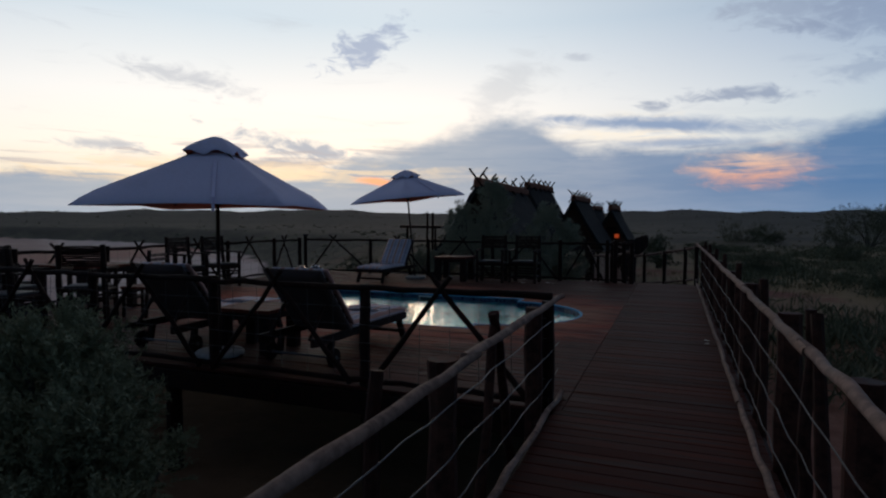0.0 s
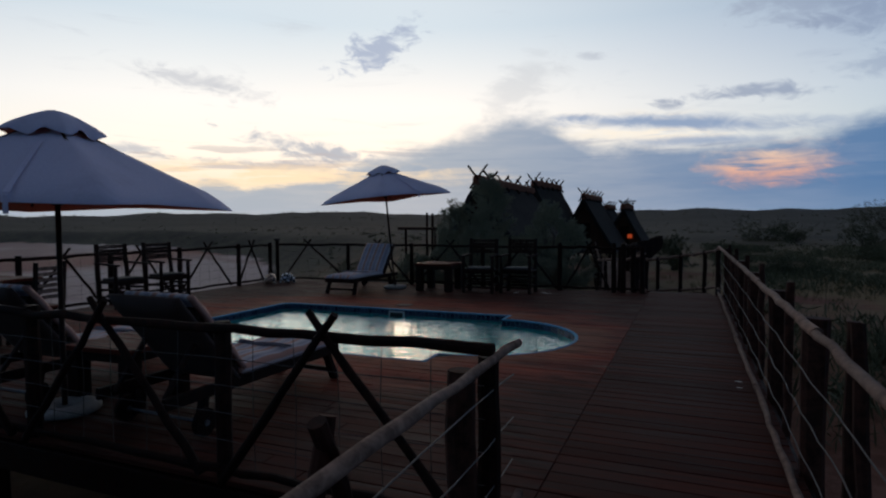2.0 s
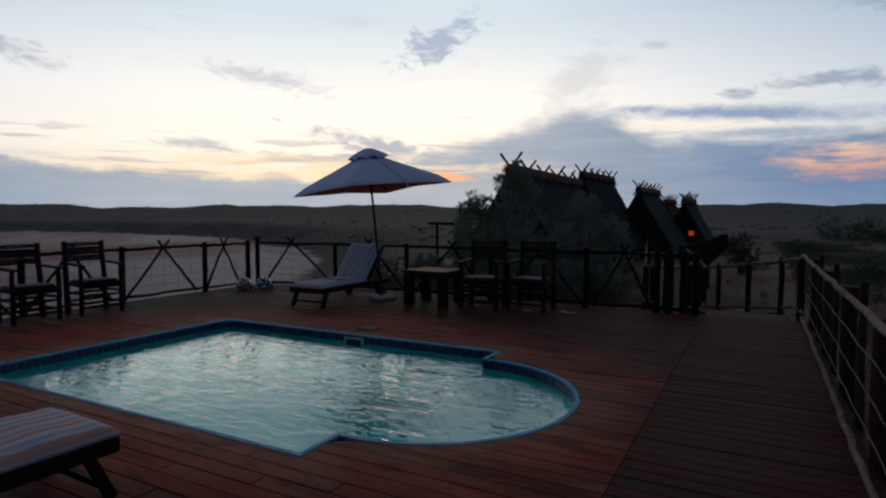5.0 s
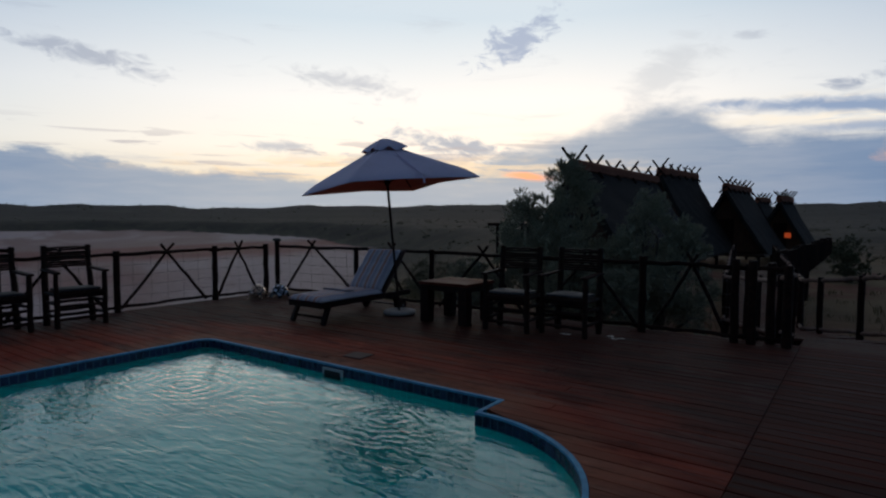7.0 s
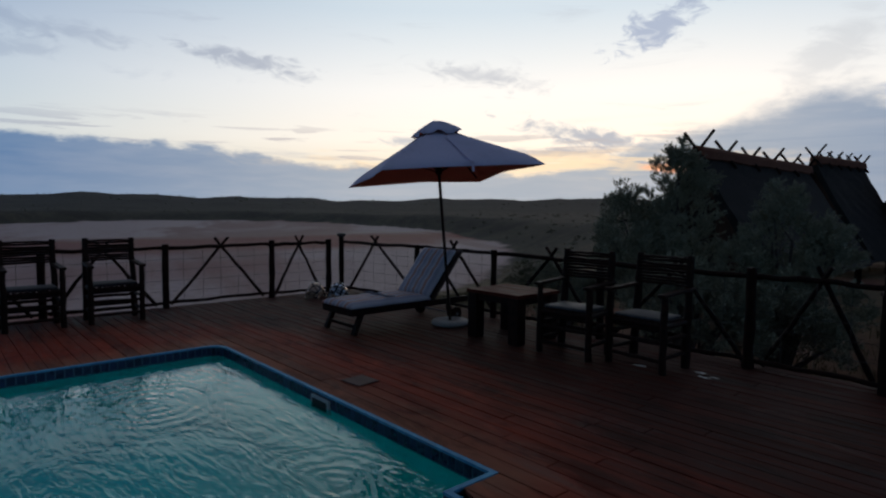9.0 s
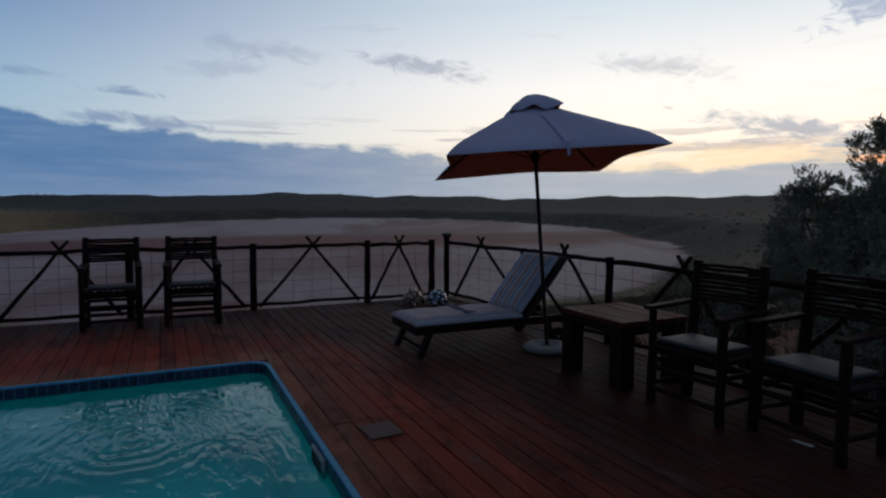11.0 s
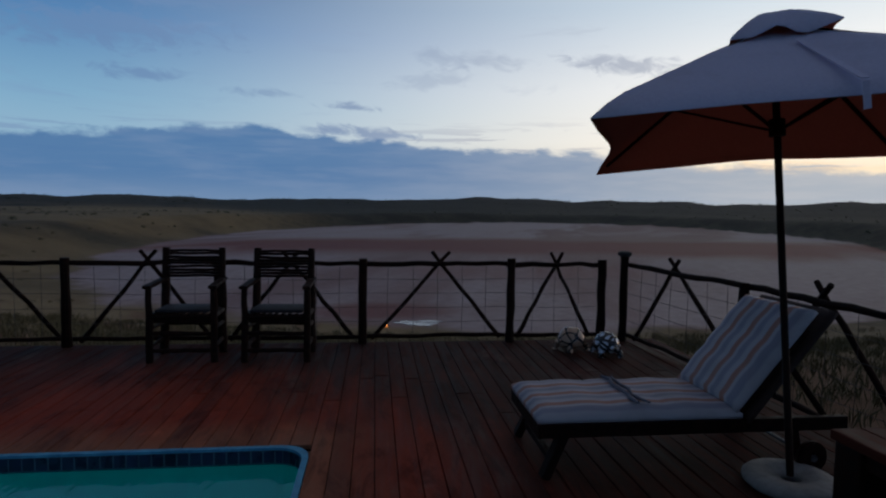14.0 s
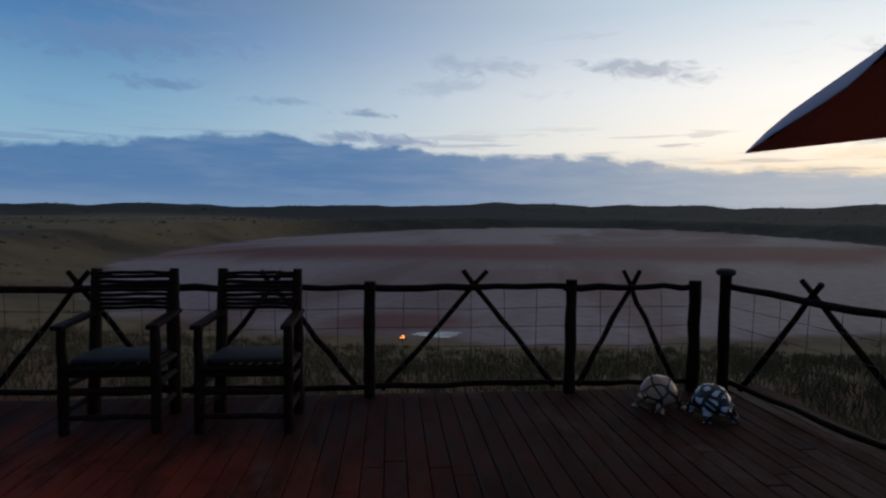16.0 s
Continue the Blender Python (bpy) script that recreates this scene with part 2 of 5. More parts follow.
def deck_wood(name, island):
    """Red hardwood, redder and brighter round the pool and greyer further out."""
    m = wood(name, (.031, .0100, .0072), (.092, .0265, .0178), (.060, .036, .030), (.25, 3.5, 3.5), (.55, .85), .003, .45, island, .06)
    gr = Graph(m.node_tree)
    b = m.node_tree.nodes["Principled BSDF"]
    old = b.inputs["Base Color"].links[0].from_socket
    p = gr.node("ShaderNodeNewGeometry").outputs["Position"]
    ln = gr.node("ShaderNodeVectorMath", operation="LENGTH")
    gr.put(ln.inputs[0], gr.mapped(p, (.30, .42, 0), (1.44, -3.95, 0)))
    pool_dist = gr.math("ADD", ln.outputs["Value"], gr.math("MULTIPLY", gr.math("SUBTRACT", gr.noise(gr.mapped(p, (.4, 1.6, 1)), 1.4, 5, .65), .5), .9))
    col = gr.mix(gr.span(pool_dist, 1.55, .95, 0, .9), old, gr.mix(.6, old, (.34, .048, .021)))
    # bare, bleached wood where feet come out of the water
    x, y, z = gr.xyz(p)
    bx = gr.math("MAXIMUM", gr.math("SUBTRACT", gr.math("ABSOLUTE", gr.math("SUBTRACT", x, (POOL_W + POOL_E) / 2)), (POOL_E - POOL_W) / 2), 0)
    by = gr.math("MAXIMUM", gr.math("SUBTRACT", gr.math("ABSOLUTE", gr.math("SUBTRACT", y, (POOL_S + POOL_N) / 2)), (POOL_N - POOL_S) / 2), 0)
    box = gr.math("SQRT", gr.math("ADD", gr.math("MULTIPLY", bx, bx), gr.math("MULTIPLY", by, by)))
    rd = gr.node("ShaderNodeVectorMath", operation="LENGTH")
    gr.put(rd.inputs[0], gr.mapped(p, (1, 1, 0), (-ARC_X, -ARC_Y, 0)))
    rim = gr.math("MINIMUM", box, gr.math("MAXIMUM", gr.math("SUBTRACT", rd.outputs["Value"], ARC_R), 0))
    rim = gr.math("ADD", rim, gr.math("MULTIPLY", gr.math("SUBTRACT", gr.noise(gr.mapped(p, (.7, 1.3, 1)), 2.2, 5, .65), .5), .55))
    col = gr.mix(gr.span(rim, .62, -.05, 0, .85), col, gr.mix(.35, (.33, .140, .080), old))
    one = gr.node("ShaderNodeNewGeometry").outputs["Random Per Island"] if island else gr.node("ShaderNodeObjectInfo").outputs["Random"]
    col = gr.mix(gr.span(one, .70, 1.0, 0, .55), col, gr.mix(1.0, col, (1.45, 1.35, 1.3), "MULTIPLY"))
    col = gr.mix(gr.span(one, .32, .0, 0, .6), col, gr.mix(1.0, col, (.62, .60, .62), "MULTIPLY"))
    # dry scuffs
    scuff = gr.noise(gr.mapped(p, (.5, 1.5, 1)), 1.1, 6, .7, .6)
    col = gr.mix(gr.span(scuff, .56, .70, 0, .5), col, (.115, .078, .066))
    # blotches of old oil and worn-through stain, streaked along the boards
    blotch = gr.noise(gr.mapped(p, (.55, 1.5, 1)), 2.6, 7, .72, .5)
    col = gr.mix(gr.span(blotch, .52, .36, 0, .75), col, gr.mix(1.0, col, (.38, .34, .34), "MULTIPLY"))
    col = gr.mix(gr.span(blotch, .56, .70, 0, .6), col, gr.mix(1.0, col, (1.75, 1.6, 1.5), "MULTIPLY"))
    gr.put(b.inputs["Base Color"], col)
    return m


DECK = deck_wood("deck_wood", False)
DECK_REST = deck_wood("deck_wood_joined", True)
POLE = wood("creosoted_pole", (.0070, .0032, .0024), (.031, .0125, .0085), (.026, .016, .0125), (3, 3, 3), (.6, .85), .006, .4, spec=.08)
PALE = wood("weathered_pole", (.110, .066, .050), (.29, .184, .142), (.25, .195, .165), (3, 3, 3), (.65, .9), .006, .5, spec=.1)
TIMBER = wood("dark_timber", (.0080, .0036, .0026), (.034, .0128, .0082), (.025, .015, .011), (3, 3, 3), (.5, .75), .003, .35, spec=.1)
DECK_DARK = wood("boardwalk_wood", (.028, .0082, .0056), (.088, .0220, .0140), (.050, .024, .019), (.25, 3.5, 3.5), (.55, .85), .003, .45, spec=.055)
# brighter copy of the creosoted pole: light on railing posts put into colour
LIT_POLE = wood("lit_brown_pole", (.019, .0076, .0056), (.072, .028, .019), (.056, .032, .025), (3, 3, 3), (.6, .85), .006, .4, spec=.08)
TABLETOP = wood("red_tabletop", (.070, .015, .009), (.15, .034, .020), (.09, .032, .022), (.5, 4, 4), (.45, .72), .002, .3, spec=.045)
GABLE = wood("gable_timber", (0.042, 0.018, 0.0108), (0.102, 0.045, 0.024), (0.06, 0.036, 0.024), (4, 4, .5), (.6, .85), .01, .4)


def simple(name, a, c, scale, rough, bumpd=0.002, metal=0.0, stretch=(1, 1, 1), spec=0.5):
    m, gr, b = material(name)
    v, r = shifted(gr)
    n = gr.noise(gr.mapped(v, stretch), scale, 6, 0.6)
    n2 = gr.noise(v, scale * 0.13, 3, 0.5)
    col = gr.mix(gr.span(n, 0.3, 0.7), a, c)
    col = gr.mix(gr.span(n2, 0.45, 0.7, 0.0, 0.35), col, tuple(x * 0.6 for x in a))
    lit(gr, b, col, gr.span(n, 0.3, 0.7, rough - 0.08, rough + 0.08), gr.bump(n, 0.4, bumpd), metal, spec)
    return m




def cloth(name, a, c, through_col, share):
    """Woven cloth that lets some light through."""
    m, gr, b = material(name)
    v, r = shifted(gr)
    n = gr.noise(v, 60, 5, .6)
    crease = gr.noise(gr.mapped(v, (1, 1, .4)), 2.2, 5, .55, .8)
    stain = gr.noise(v, 3.1, 5, .65)
    col = gr.mix(gr.span(n, .3, .7), a, c)
    col = gr.mix(gr.span(stain, .52, .75, 0, .35), col, tuple(x * .62 for x in a))
    lit(gr, b, col, .9, gr.bump(gr.math("MULTIPLY_ADD", n, .1, crease), .35, .03), spec=.1)
    tr = gr.node("ShaderNodeBsdfTranslucent")
    tr.inputs[0].default_value = (*through_col, 1)
    mx = gr.node("ShaderNodeMixShader")
    mx.inputs[0].default_value = share
    gr.put(mx.inputs[1], b.outputs[0])
    gr.put(mx.inputs[2], tr.outputs[0])
    gr.put(m.node_tree.nodes["Material Output"].inputs[0], mx.outputs[0])
    return m


CANVAS = cloth("pale_canvas", (.64, .63, .84), (.73, .72, .92), (.72, .55, .55), .30)
# canopy underside: the warm light through the canvas put into a red-brown colour
LIT_UNDERSIDE = cloth("lit_canvas_underside", (.24, .072, .050), (.31, .10, .066), (.58, .165, .105), .42)
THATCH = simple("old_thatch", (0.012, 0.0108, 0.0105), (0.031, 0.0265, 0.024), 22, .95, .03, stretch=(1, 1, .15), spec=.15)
RIDGE = simple("ridge_thatch", (.12, .042, .026), (.20, .078, .046), 14, .95, .02, spec=.15)
CONCRETE = simple("white_concrete", (.26, .245, .23), (.38, .36, .34), 18, .85, .004)
COPING = simple("blue_coping", (.045, .21, .36), (.085, .33, .50), 16, .62, .001, spec=.25)
TILE = simple("navy_tile", (.004, .008, .024), (.014, .030, .085), 5, .3, .0005, spec=.3)
SHELL = simple("turquoise_pool_plaster", (.02, .88, .86), (.04, .94, .91), 6, .7, .002)
GROUT = simple("blue_grey_grout", (.06, .11, .16), (.10, .17, .23), 20, .8, .001)
STEP = simple("pale_blue_plaster", (.30, .72, .80), (.42, .80, .86), 6, .7, .002)
WIRE = simple("galvanised_wire", (.055, .046, .042), (.10, .086, .078), 30, .6, .0005, .2)
STEEL = simple("dull_steel", (.10, .09, .09), (.18, .17, .17), 30, .45, .0005, .7)
SEATPAD = simple("slate_seat_pad", (.055, .053, .054), (.085, .082, .082), 14, .6, .001, spec=.25)
DARKPAD = simple("dark_brown_seat_pad", (.026, .023, .025), (.045, .041, .043), 14, .7, .001, spec=.15)
STRAP = simple("blue_grey_tie", (.10, .10, .135), (.17, .165, .20), 30, .85, .001)
COVER = simple("brown_cloth", (0.028, 0.014, 0.0112), (0.049, 0.0252, 0.0196), 40, .9, .001)
PLASTIC = simple("grey_plastic_lid", (.10, .060, .050), (.15, .094, .078), 12, .7, .001, spec=.12)
PALE_PLASTIC = simple("pale_plastic", (.30, .33, .34), (.40, .43, .44), 12, .5, .001)
RUBBER = simple("black_rubber", (.012, .012, .012), (.025, .025, .025), 20, .8, .001)
ROOT = simple("bush_bark", (.045, .035, .03), (.11, .085, .07), 12, .9, .006)


def leaf_material(name, a, c):
    m, gr, b = material(name)
    r = gr.node("ShaderNodeNewGeometry").outputs["Random Per Island"]
    n = gr.noise(obj_coord(gr), 1.3, 3)
    col = gr.mix(gr.math("MULTIPLY_ADD", n, 0.6, gr.math("MULTIPLY", r, 0.4)), a, c)
    lit(gr, b, col, .75, spec=.25)
    return m


SILVER = leaf_material("silver_green_leaf", (.125, .130, .088), (.34, .335, .235))
GREEN = leaf_material("grey_green_leaf", (.100, .104, .060), (.270, .270, .155))
TUFT = leaf_material("green_grass", (.052, .058, .034), (.150, .148, .080))
OLIVE = leaf_material("olive_leaf", (0.0338, 0.0413, 0.024), (0.0975, 0.105, 0.0562))
STRAW = leaf_material("veld_grass", (0.0675, 0.06, 0.03), (0.1875, 0.15, 0.075))

# striped cushion cloth, stripes along the length
STRIPE, gr, b = material("striped_cushion")
ox, oy, oz = gr.xyz(obj_coord(gr))
s = gr.math("FRACT", gr.math("MULTIPLY", gr.math("ADD", ox, 2.0), 5.6))
weave = gr.noise(obj_coord(gr), 90, 3)
col = gr.ramp(s, [(0, (.40, .38, .41)), (.22, (.42, .40, .43)), (.27, (.37, .19, .15)), (.48, (.38, .20, .16)), (.55, (.42, .40, .43)), (.66, (.40, .38, .42)), (.71, (.27, .265, .32)), (.93, (.28, .275, .33)), (1, (.40, .38, .41))])
col = gr.mix(gr.span(gr.noise(obj_coord(gr), 5, 4), .45, .75, 0, .3), col, (.24, .22, .22))
col = gr.mix(1.0, col, (1.10, 1.06, 1.04), "MULTIPLY")
lit(gr, b, col, .85, gr.bump(weave, .3, .002), spec=.25)


def shell_material(name, light, scale, width):
    m, gr, b = material(name)
    vo = gr.node("ShaderNodeTexVoronoi", feature="DISTANCE_TO_EDGE")
    gr.put(vo.inputs["Vector"], obj_coord(gr))
    vo.inputs["Scale"].default_value = scale
    d = gr.span(vo.outputs["Distance"], width, width + .04)
    lit(gr, b, gr.mix(d, (.012, .014, .02), light), .25)
    return m


CREAM_SHELL = shell_material("cream_patched_glaze", (.44, .275, .19), 7.5, .055)
BLUE_SHELL = shell_material("blue_white_patched_glaze", (.60, .65, .76), 11.0, .17)

# pool water
WATER, gr, b = material("pool_water")
wv = obj_coord(gr)
w1 = gr.noise(gr.mapped(wv, (1.0, 1.7, 1), rot=(0, 0, .6)), 1.6, 2, .45, 1.2)
w2 = gr.noise(gr.mapped(wv, (1.0, 3.4, 1), rot=(0, 0, .5)), 3.4, 2, .45, 1.4)
w3 = gr.noise(gr.mapped(wv, (1.0, 2.6, 1), rot=(0, 0, .35)), 9.0, 2, .5, .9)
wave = gr.math("MULTIPLY_ADD", w3, .12, gr.math("MULTIPLY_ADD", w2, .62, w1))
# rings spreading from the two inlets
for cx, cy, k in ((-.84, .54, 44.0), (1.45, .99, 50.0)):
    rg_ = gr.node("ShaderNodeVectorMath", operation="LENGTH")
    gr.put(rg_.inputs[0], gr.mapped(wv, (1, 1.25, 0), (-cx, -cy * 1.25, 0)))
    rr_ = gr.math("MULTIPLY_ADD", w1, .25, rg_.outputs["Value"])
    ring = gr.math("MULTIPLY", gr.math("SINE", gr.math("MULTIPLY", rr_, k)), gr.span(rg_.outputs["Value"], 1.25, .1, 0, .12))
    wave = gr.math("ADD", wave, ring)
ripple = gr.bump(wave, .26, .042)
m = WATER.node_tree.nodes
m.remove(b)
clear = gr.node("ShaderNodeBsdfTransparent")
clear.inputs[0].default_value = (.05, .92, .91, 1)
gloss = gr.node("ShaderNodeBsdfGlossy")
# gloss tinted to hold red back from the reflected sky
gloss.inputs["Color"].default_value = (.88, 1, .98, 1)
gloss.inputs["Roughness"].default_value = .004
gr.put(gloss.inputs["Normal"], ripple)
fres = gr.node("ShaderNodeFresnel")
fres.inputs[0].default_value = 1.49
gr.put(fres.inputs["Normal"], ripple)
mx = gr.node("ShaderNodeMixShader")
# reflection raised over Fresnel at low angles, as from a brighter sky
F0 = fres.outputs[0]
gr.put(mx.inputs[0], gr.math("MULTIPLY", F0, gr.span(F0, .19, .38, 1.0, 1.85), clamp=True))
gr.put(mx.inputs[1], clear.outputs[0])
gr.put(mx.inputs[2], gloss.outputs[0])
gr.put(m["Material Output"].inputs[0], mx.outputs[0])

# ground: red sand and veld, with the pale clay pan below
PAN_X, PAN_Y, PAN_A, PAN_B, PAN_ROT = -165.0, 57.3, 135.5, 73.8, math.atan2(-.367, .930)
GROUND, gr, b = material("veld_and_pan")
gv = gr.node("ShaderNodeNewGeometry").outputs["Position"]
rel = gr.mapped(gv, loc=(-PAN_X, -PAN_Y, 0))
ell = gr.mapped(gr.mapped(rel, rot=(0, 0, -PAN_ROT)), (1 / PAN_A, 1 / PAN_B, 0))
ln = gr.node("ShaderNodeVectorMath", operation="LENGTH")
gr.put(ln.inputs[0], ell)
shore = gr.math("ADD", ln.outputs["Value"], gr.math("MULTIPLY", gr.math("SUBTRACT", gr.noise(gv, .045, 5, .6), .5), .16))
clay = gr.mix(gr.span(gr.noise(gr.mapped(gv, (1, 1, 1)), .9, 5, .65), .3, .7), (.39, .285, .28), (.51, .39, .375))
rust = gr.noise(gr.mapped(gr.mapped(gv, rot=(0, 0, -PAN_ROT)), (.25, 1, 1)), .022, 5, .6, .8)
clay = gr.mix(gr.span(rust, .44, .60, 0, .75), clay, (.22, .090, .074))
for cx, cy, ra, rb, share in ((-114, 52, 28, 85, 1.0), (-43.5, 12.0, 4.0, 5.5, .8), (-70, 30, 12, 20, .35)):
    ln2 = gr.node("ShaderNodeVectorMath", operation="LENGTH")
    gr.put(ln2.inputs[0], gr.mapped(gr.mapped(gv, loc=(-cx, -cy, 0)), (1 / ra, 1 / rb, 0)))
    patch = gr.math("ADD", ln2.outputs["Value"], gr.math("MULTIPLY", gr.math("SUBTRACT", rust, .5), 2.2))
    clay = gr.mix(gr.span(patch, 1.15, .55, 0, share), clay, (.24, .066, .050))
sand = gr.mix(gr.span(gr.noise(gv, 2.2, 6, .65), .35, .65), (.13, .044, .028), (.22, .085, .054))
straw = gr.mix(gr.span(gr.noise(gv, 1.1, 6, .7), .35, .65), (.030, .031, .020), (.082, .072, .044))
scrub = gr.noise(gv, .055, 6, .68)
veld = gr.mix(gr.span(scrub, .42, .60), straw, (.025, .025, .017))
gx, gy, gz_ = gr.xyz(gv)
dry = gr.span(gr.math("MULTIPLY_ADD", gx, -.35, gy), 95, 20)
veld = gr.mix(gr.math("MULTIPLY", dry, gr.span(gr.noise(gv, .013, 4, .6), .30, .52, 0, .95)), veld, (.31, .215, .105))
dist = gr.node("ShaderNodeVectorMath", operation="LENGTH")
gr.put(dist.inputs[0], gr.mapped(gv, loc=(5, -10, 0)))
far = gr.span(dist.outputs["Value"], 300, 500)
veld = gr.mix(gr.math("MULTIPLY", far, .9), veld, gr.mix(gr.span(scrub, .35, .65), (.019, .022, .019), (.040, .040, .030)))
sandy = gr.math("MULTIPLY", gr.span(gr.noise(gv, .11, 5, .65), .50, .62), gr.span(dist.outputs["Value"], 75, 12))
sandy = gr.math("MAXIMUM", sandy, gr.span(dist.outputs["Value"], 19, 12, 0, .55))
sandy = gr.math("MAXIMUM", sandy, gr.math("MULTIPLY", gr.math("MULTIPLY", gr.span(gx, 5.5, 2.0), gr.span(gx, -1.5, .3)), gr.span(gy, 13, 6, 0, .9)))
tussock = gr.noise(gv, .30, 7, .75, .3)
veld = gr.mix(gr.math("MULTIPLY", gr.span(tussock, .46, .60, 0, .65), gr.math("MULTIPLY_ADD", dry, -.8, 1.0)), veld, (.017, .021, .015))
veld = gr.mix(gr.span(tussock, .42, .30, 0, .35), veld, (.11, .085, .055))
veld = gr.mix(sandy, veld, sand)
# lighter copy of the sand, east only: open light put into its colour
east = gr.math("MULTIPLY", gr.math("MULTIPLY", gr.span(gx, 7.0, 3.0), gr.span(gx, .5, .9)), gr.span(gy, 15, 8, 0, .85))
veld = gr.mix(east, veld, gr.mix(gr.span(gr.noise(gv, 1.6, 6, .7), .35, .65), (.17, .064, .042), (.32, .150, .105)))
col = gr.mix(gr.span(shore, 1.012, .988), veld, clay)
rough = gr.span(shore, 1.0, .98, .95, .72)
col = gr.mix(1.0, col, (.73, .73, .74), "MULTIPLY")
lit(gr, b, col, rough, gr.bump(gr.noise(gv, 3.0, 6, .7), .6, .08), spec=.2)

FLAME, gr, b = material("flame")
lit(gr, b, (.9, .4, .1), .6)
b.inputs["Emission Color"].default_value = (1, .34, .08, 1)
b.inputs["Emission Strength"].default_value = 2.2
LAMPLIGHT, gr, b = material("lamp_lit_window")
lit(gr, b, (.8, .3, .1), .5)
b.inputs["Emission Color"].default_value = (1, .11, .015, 1)
b.inputs["Emission Strength"].default_value = 0.22


# ---- mesh helpers ----
rnd = random.Random(7)


def part(name, bm, mat, parent=None, label="", smooth=False):
    """Link a bmesh as one mesh object under a thing or a part."""
    me = bpy.data.meshes.new(name)
    bm.to_mesh(me)
    bm.free()
    me.materials.append(mat)
    if smooth:
        me.polygons.foreach_set("use_smooth", [True] * len(me.polygons))
    ob = new(name, me)
    if parent is not None:
        ob.parent = parent
    if label:
        ob["label"] = label
    return ob


def thing(name, x=0, y=0, z=0, rz=0, label="", category="", group="", kind=""):
    ob = new(name)
    ob.empty_display_size = 0.1
    ob.matrix_basis = pose(x, y, z, 0, 0, rz)
    return tagged(ob, label, category, group, kind)


def tube(bm, pts, radii, sides=8):
    """A closed tube along points."""
    pts = [Vector(p) for p in pts]
    if isinstance(radii, (int, float)):
        radii = [radii] * len(pts)
    rings = []
    for i, p in enumerate(pts):
        d = (pts[min(i + 1, len(pts) - 1)] - pts[max(i - 1, 0)]).normalized()
        ref = Vector((0, 0, 1)) if abs(d.z) < 0.9 else Vector((1, 0, 0))
        u = d.cross(ref).normalized()
        w = d.cross(u)
        rings.append([bm.verts.new(p + radii[i] * (math.cos(a) * u + math.sin(a) * w)) for a in (2 * math.pi * k / sides for k in range(sides))])
    for a, c in zip(rings, rings[1:]):
        for k in range(sides):
            bm.faces.new((a[k], a[(k + 1) % sides], c[(k + 1) % sides], c[k]))
    bm.faces.new(rings[0])
    bm.faces.new(rings[-1][::-1])
    return bm


def pole_mesh(p0, p1, r0, r1=None, wob=0.012, n=7, sides=9):
    """A hand-cut pole: slightly crooked, with knots and a taper."""
    bm = bmesh.new()
    p0, p1 = Vector(p0), Vector(p1)
    r1 = r0 * .9 if r1 is None else r1
    pts, rad = [], []
    for i in range(n + 1):
        t = i / n
        o = Vector((rnd.uniform(-1, 1), rnd.uniform(-1, 1), rnd.uniform(-1, 1))) * wob * (0.25 if i in (0, n) else 1)
        pts.append(p0.lerp(p1, t) + o)
        rad.append((r0 + (r1 - r0) * t) * rnd.uniform(.90, 1.10))
    tube(bm, pts, rad, sides)
    bmesh.ops.recalc_face_normals(bm, faces=bm.faces)
    return bm


def box_mesh(x0, y0, z0, x1, y1, z1, bevel=0.006, bm=None):
    bm = bm or bmesh.new()
    r = bmesh.ops.create_cube(bm, size=1, matrix=Matrix.Translation(((x0 + x1) / 2, (y0 + y1) / 2, (z0 + z1) / 2)) @ Matrix.Diagonal((x1 - x0, y1 - y0, z1 - z0, 1)))
    if bevel:
        bmesh.ops.bevel(bm, geom=list({e for v in r["verts"] for e in v.link_edges}), offset=bevel, segments=2, affect="EDGES", profile=.6)
    return bm


def lifted(bm, z):
    bm.transform(Matrix.Translation((0, 0, z)))
    return bm


def slab_between(a, c, width, thick, bevel=0.006):
    """A board from a to c, width across, thick upward."""
    a, c = Vector(a), Vector(c)
    d = c - a
    q = d.to_track_quat("Y", "Z").to_matrix().to_4x4()
    bm = bmesh.new()
    bmesh.ops.create_cube(bm, size=1, matrix=Matrix.Translation((a + c) / 2) @ q @ Matrix.Diagonal((width, d.length, thick, 1)))
    if bevel:
        bmesh.ops.bevel(bm, geom=list(bm.edges), offset=bevel, segments=2, affect="EDGES", profile=.6)
    return bm


# ---- ground ----
def smooth01(t):
    t = np.clip(t, 0, 1)
    return t * t * (3 - 2 * t)


def pan_dist(x, y):
    u, v = x - PAN_X, y - PAN_Y
    c, s = math.cos(PAN_ROT), math.sin(PAN_ROT)
    return np.hypot((c * u + s * v) / PAN_A, (-s * u + c * v) / PAN_B)


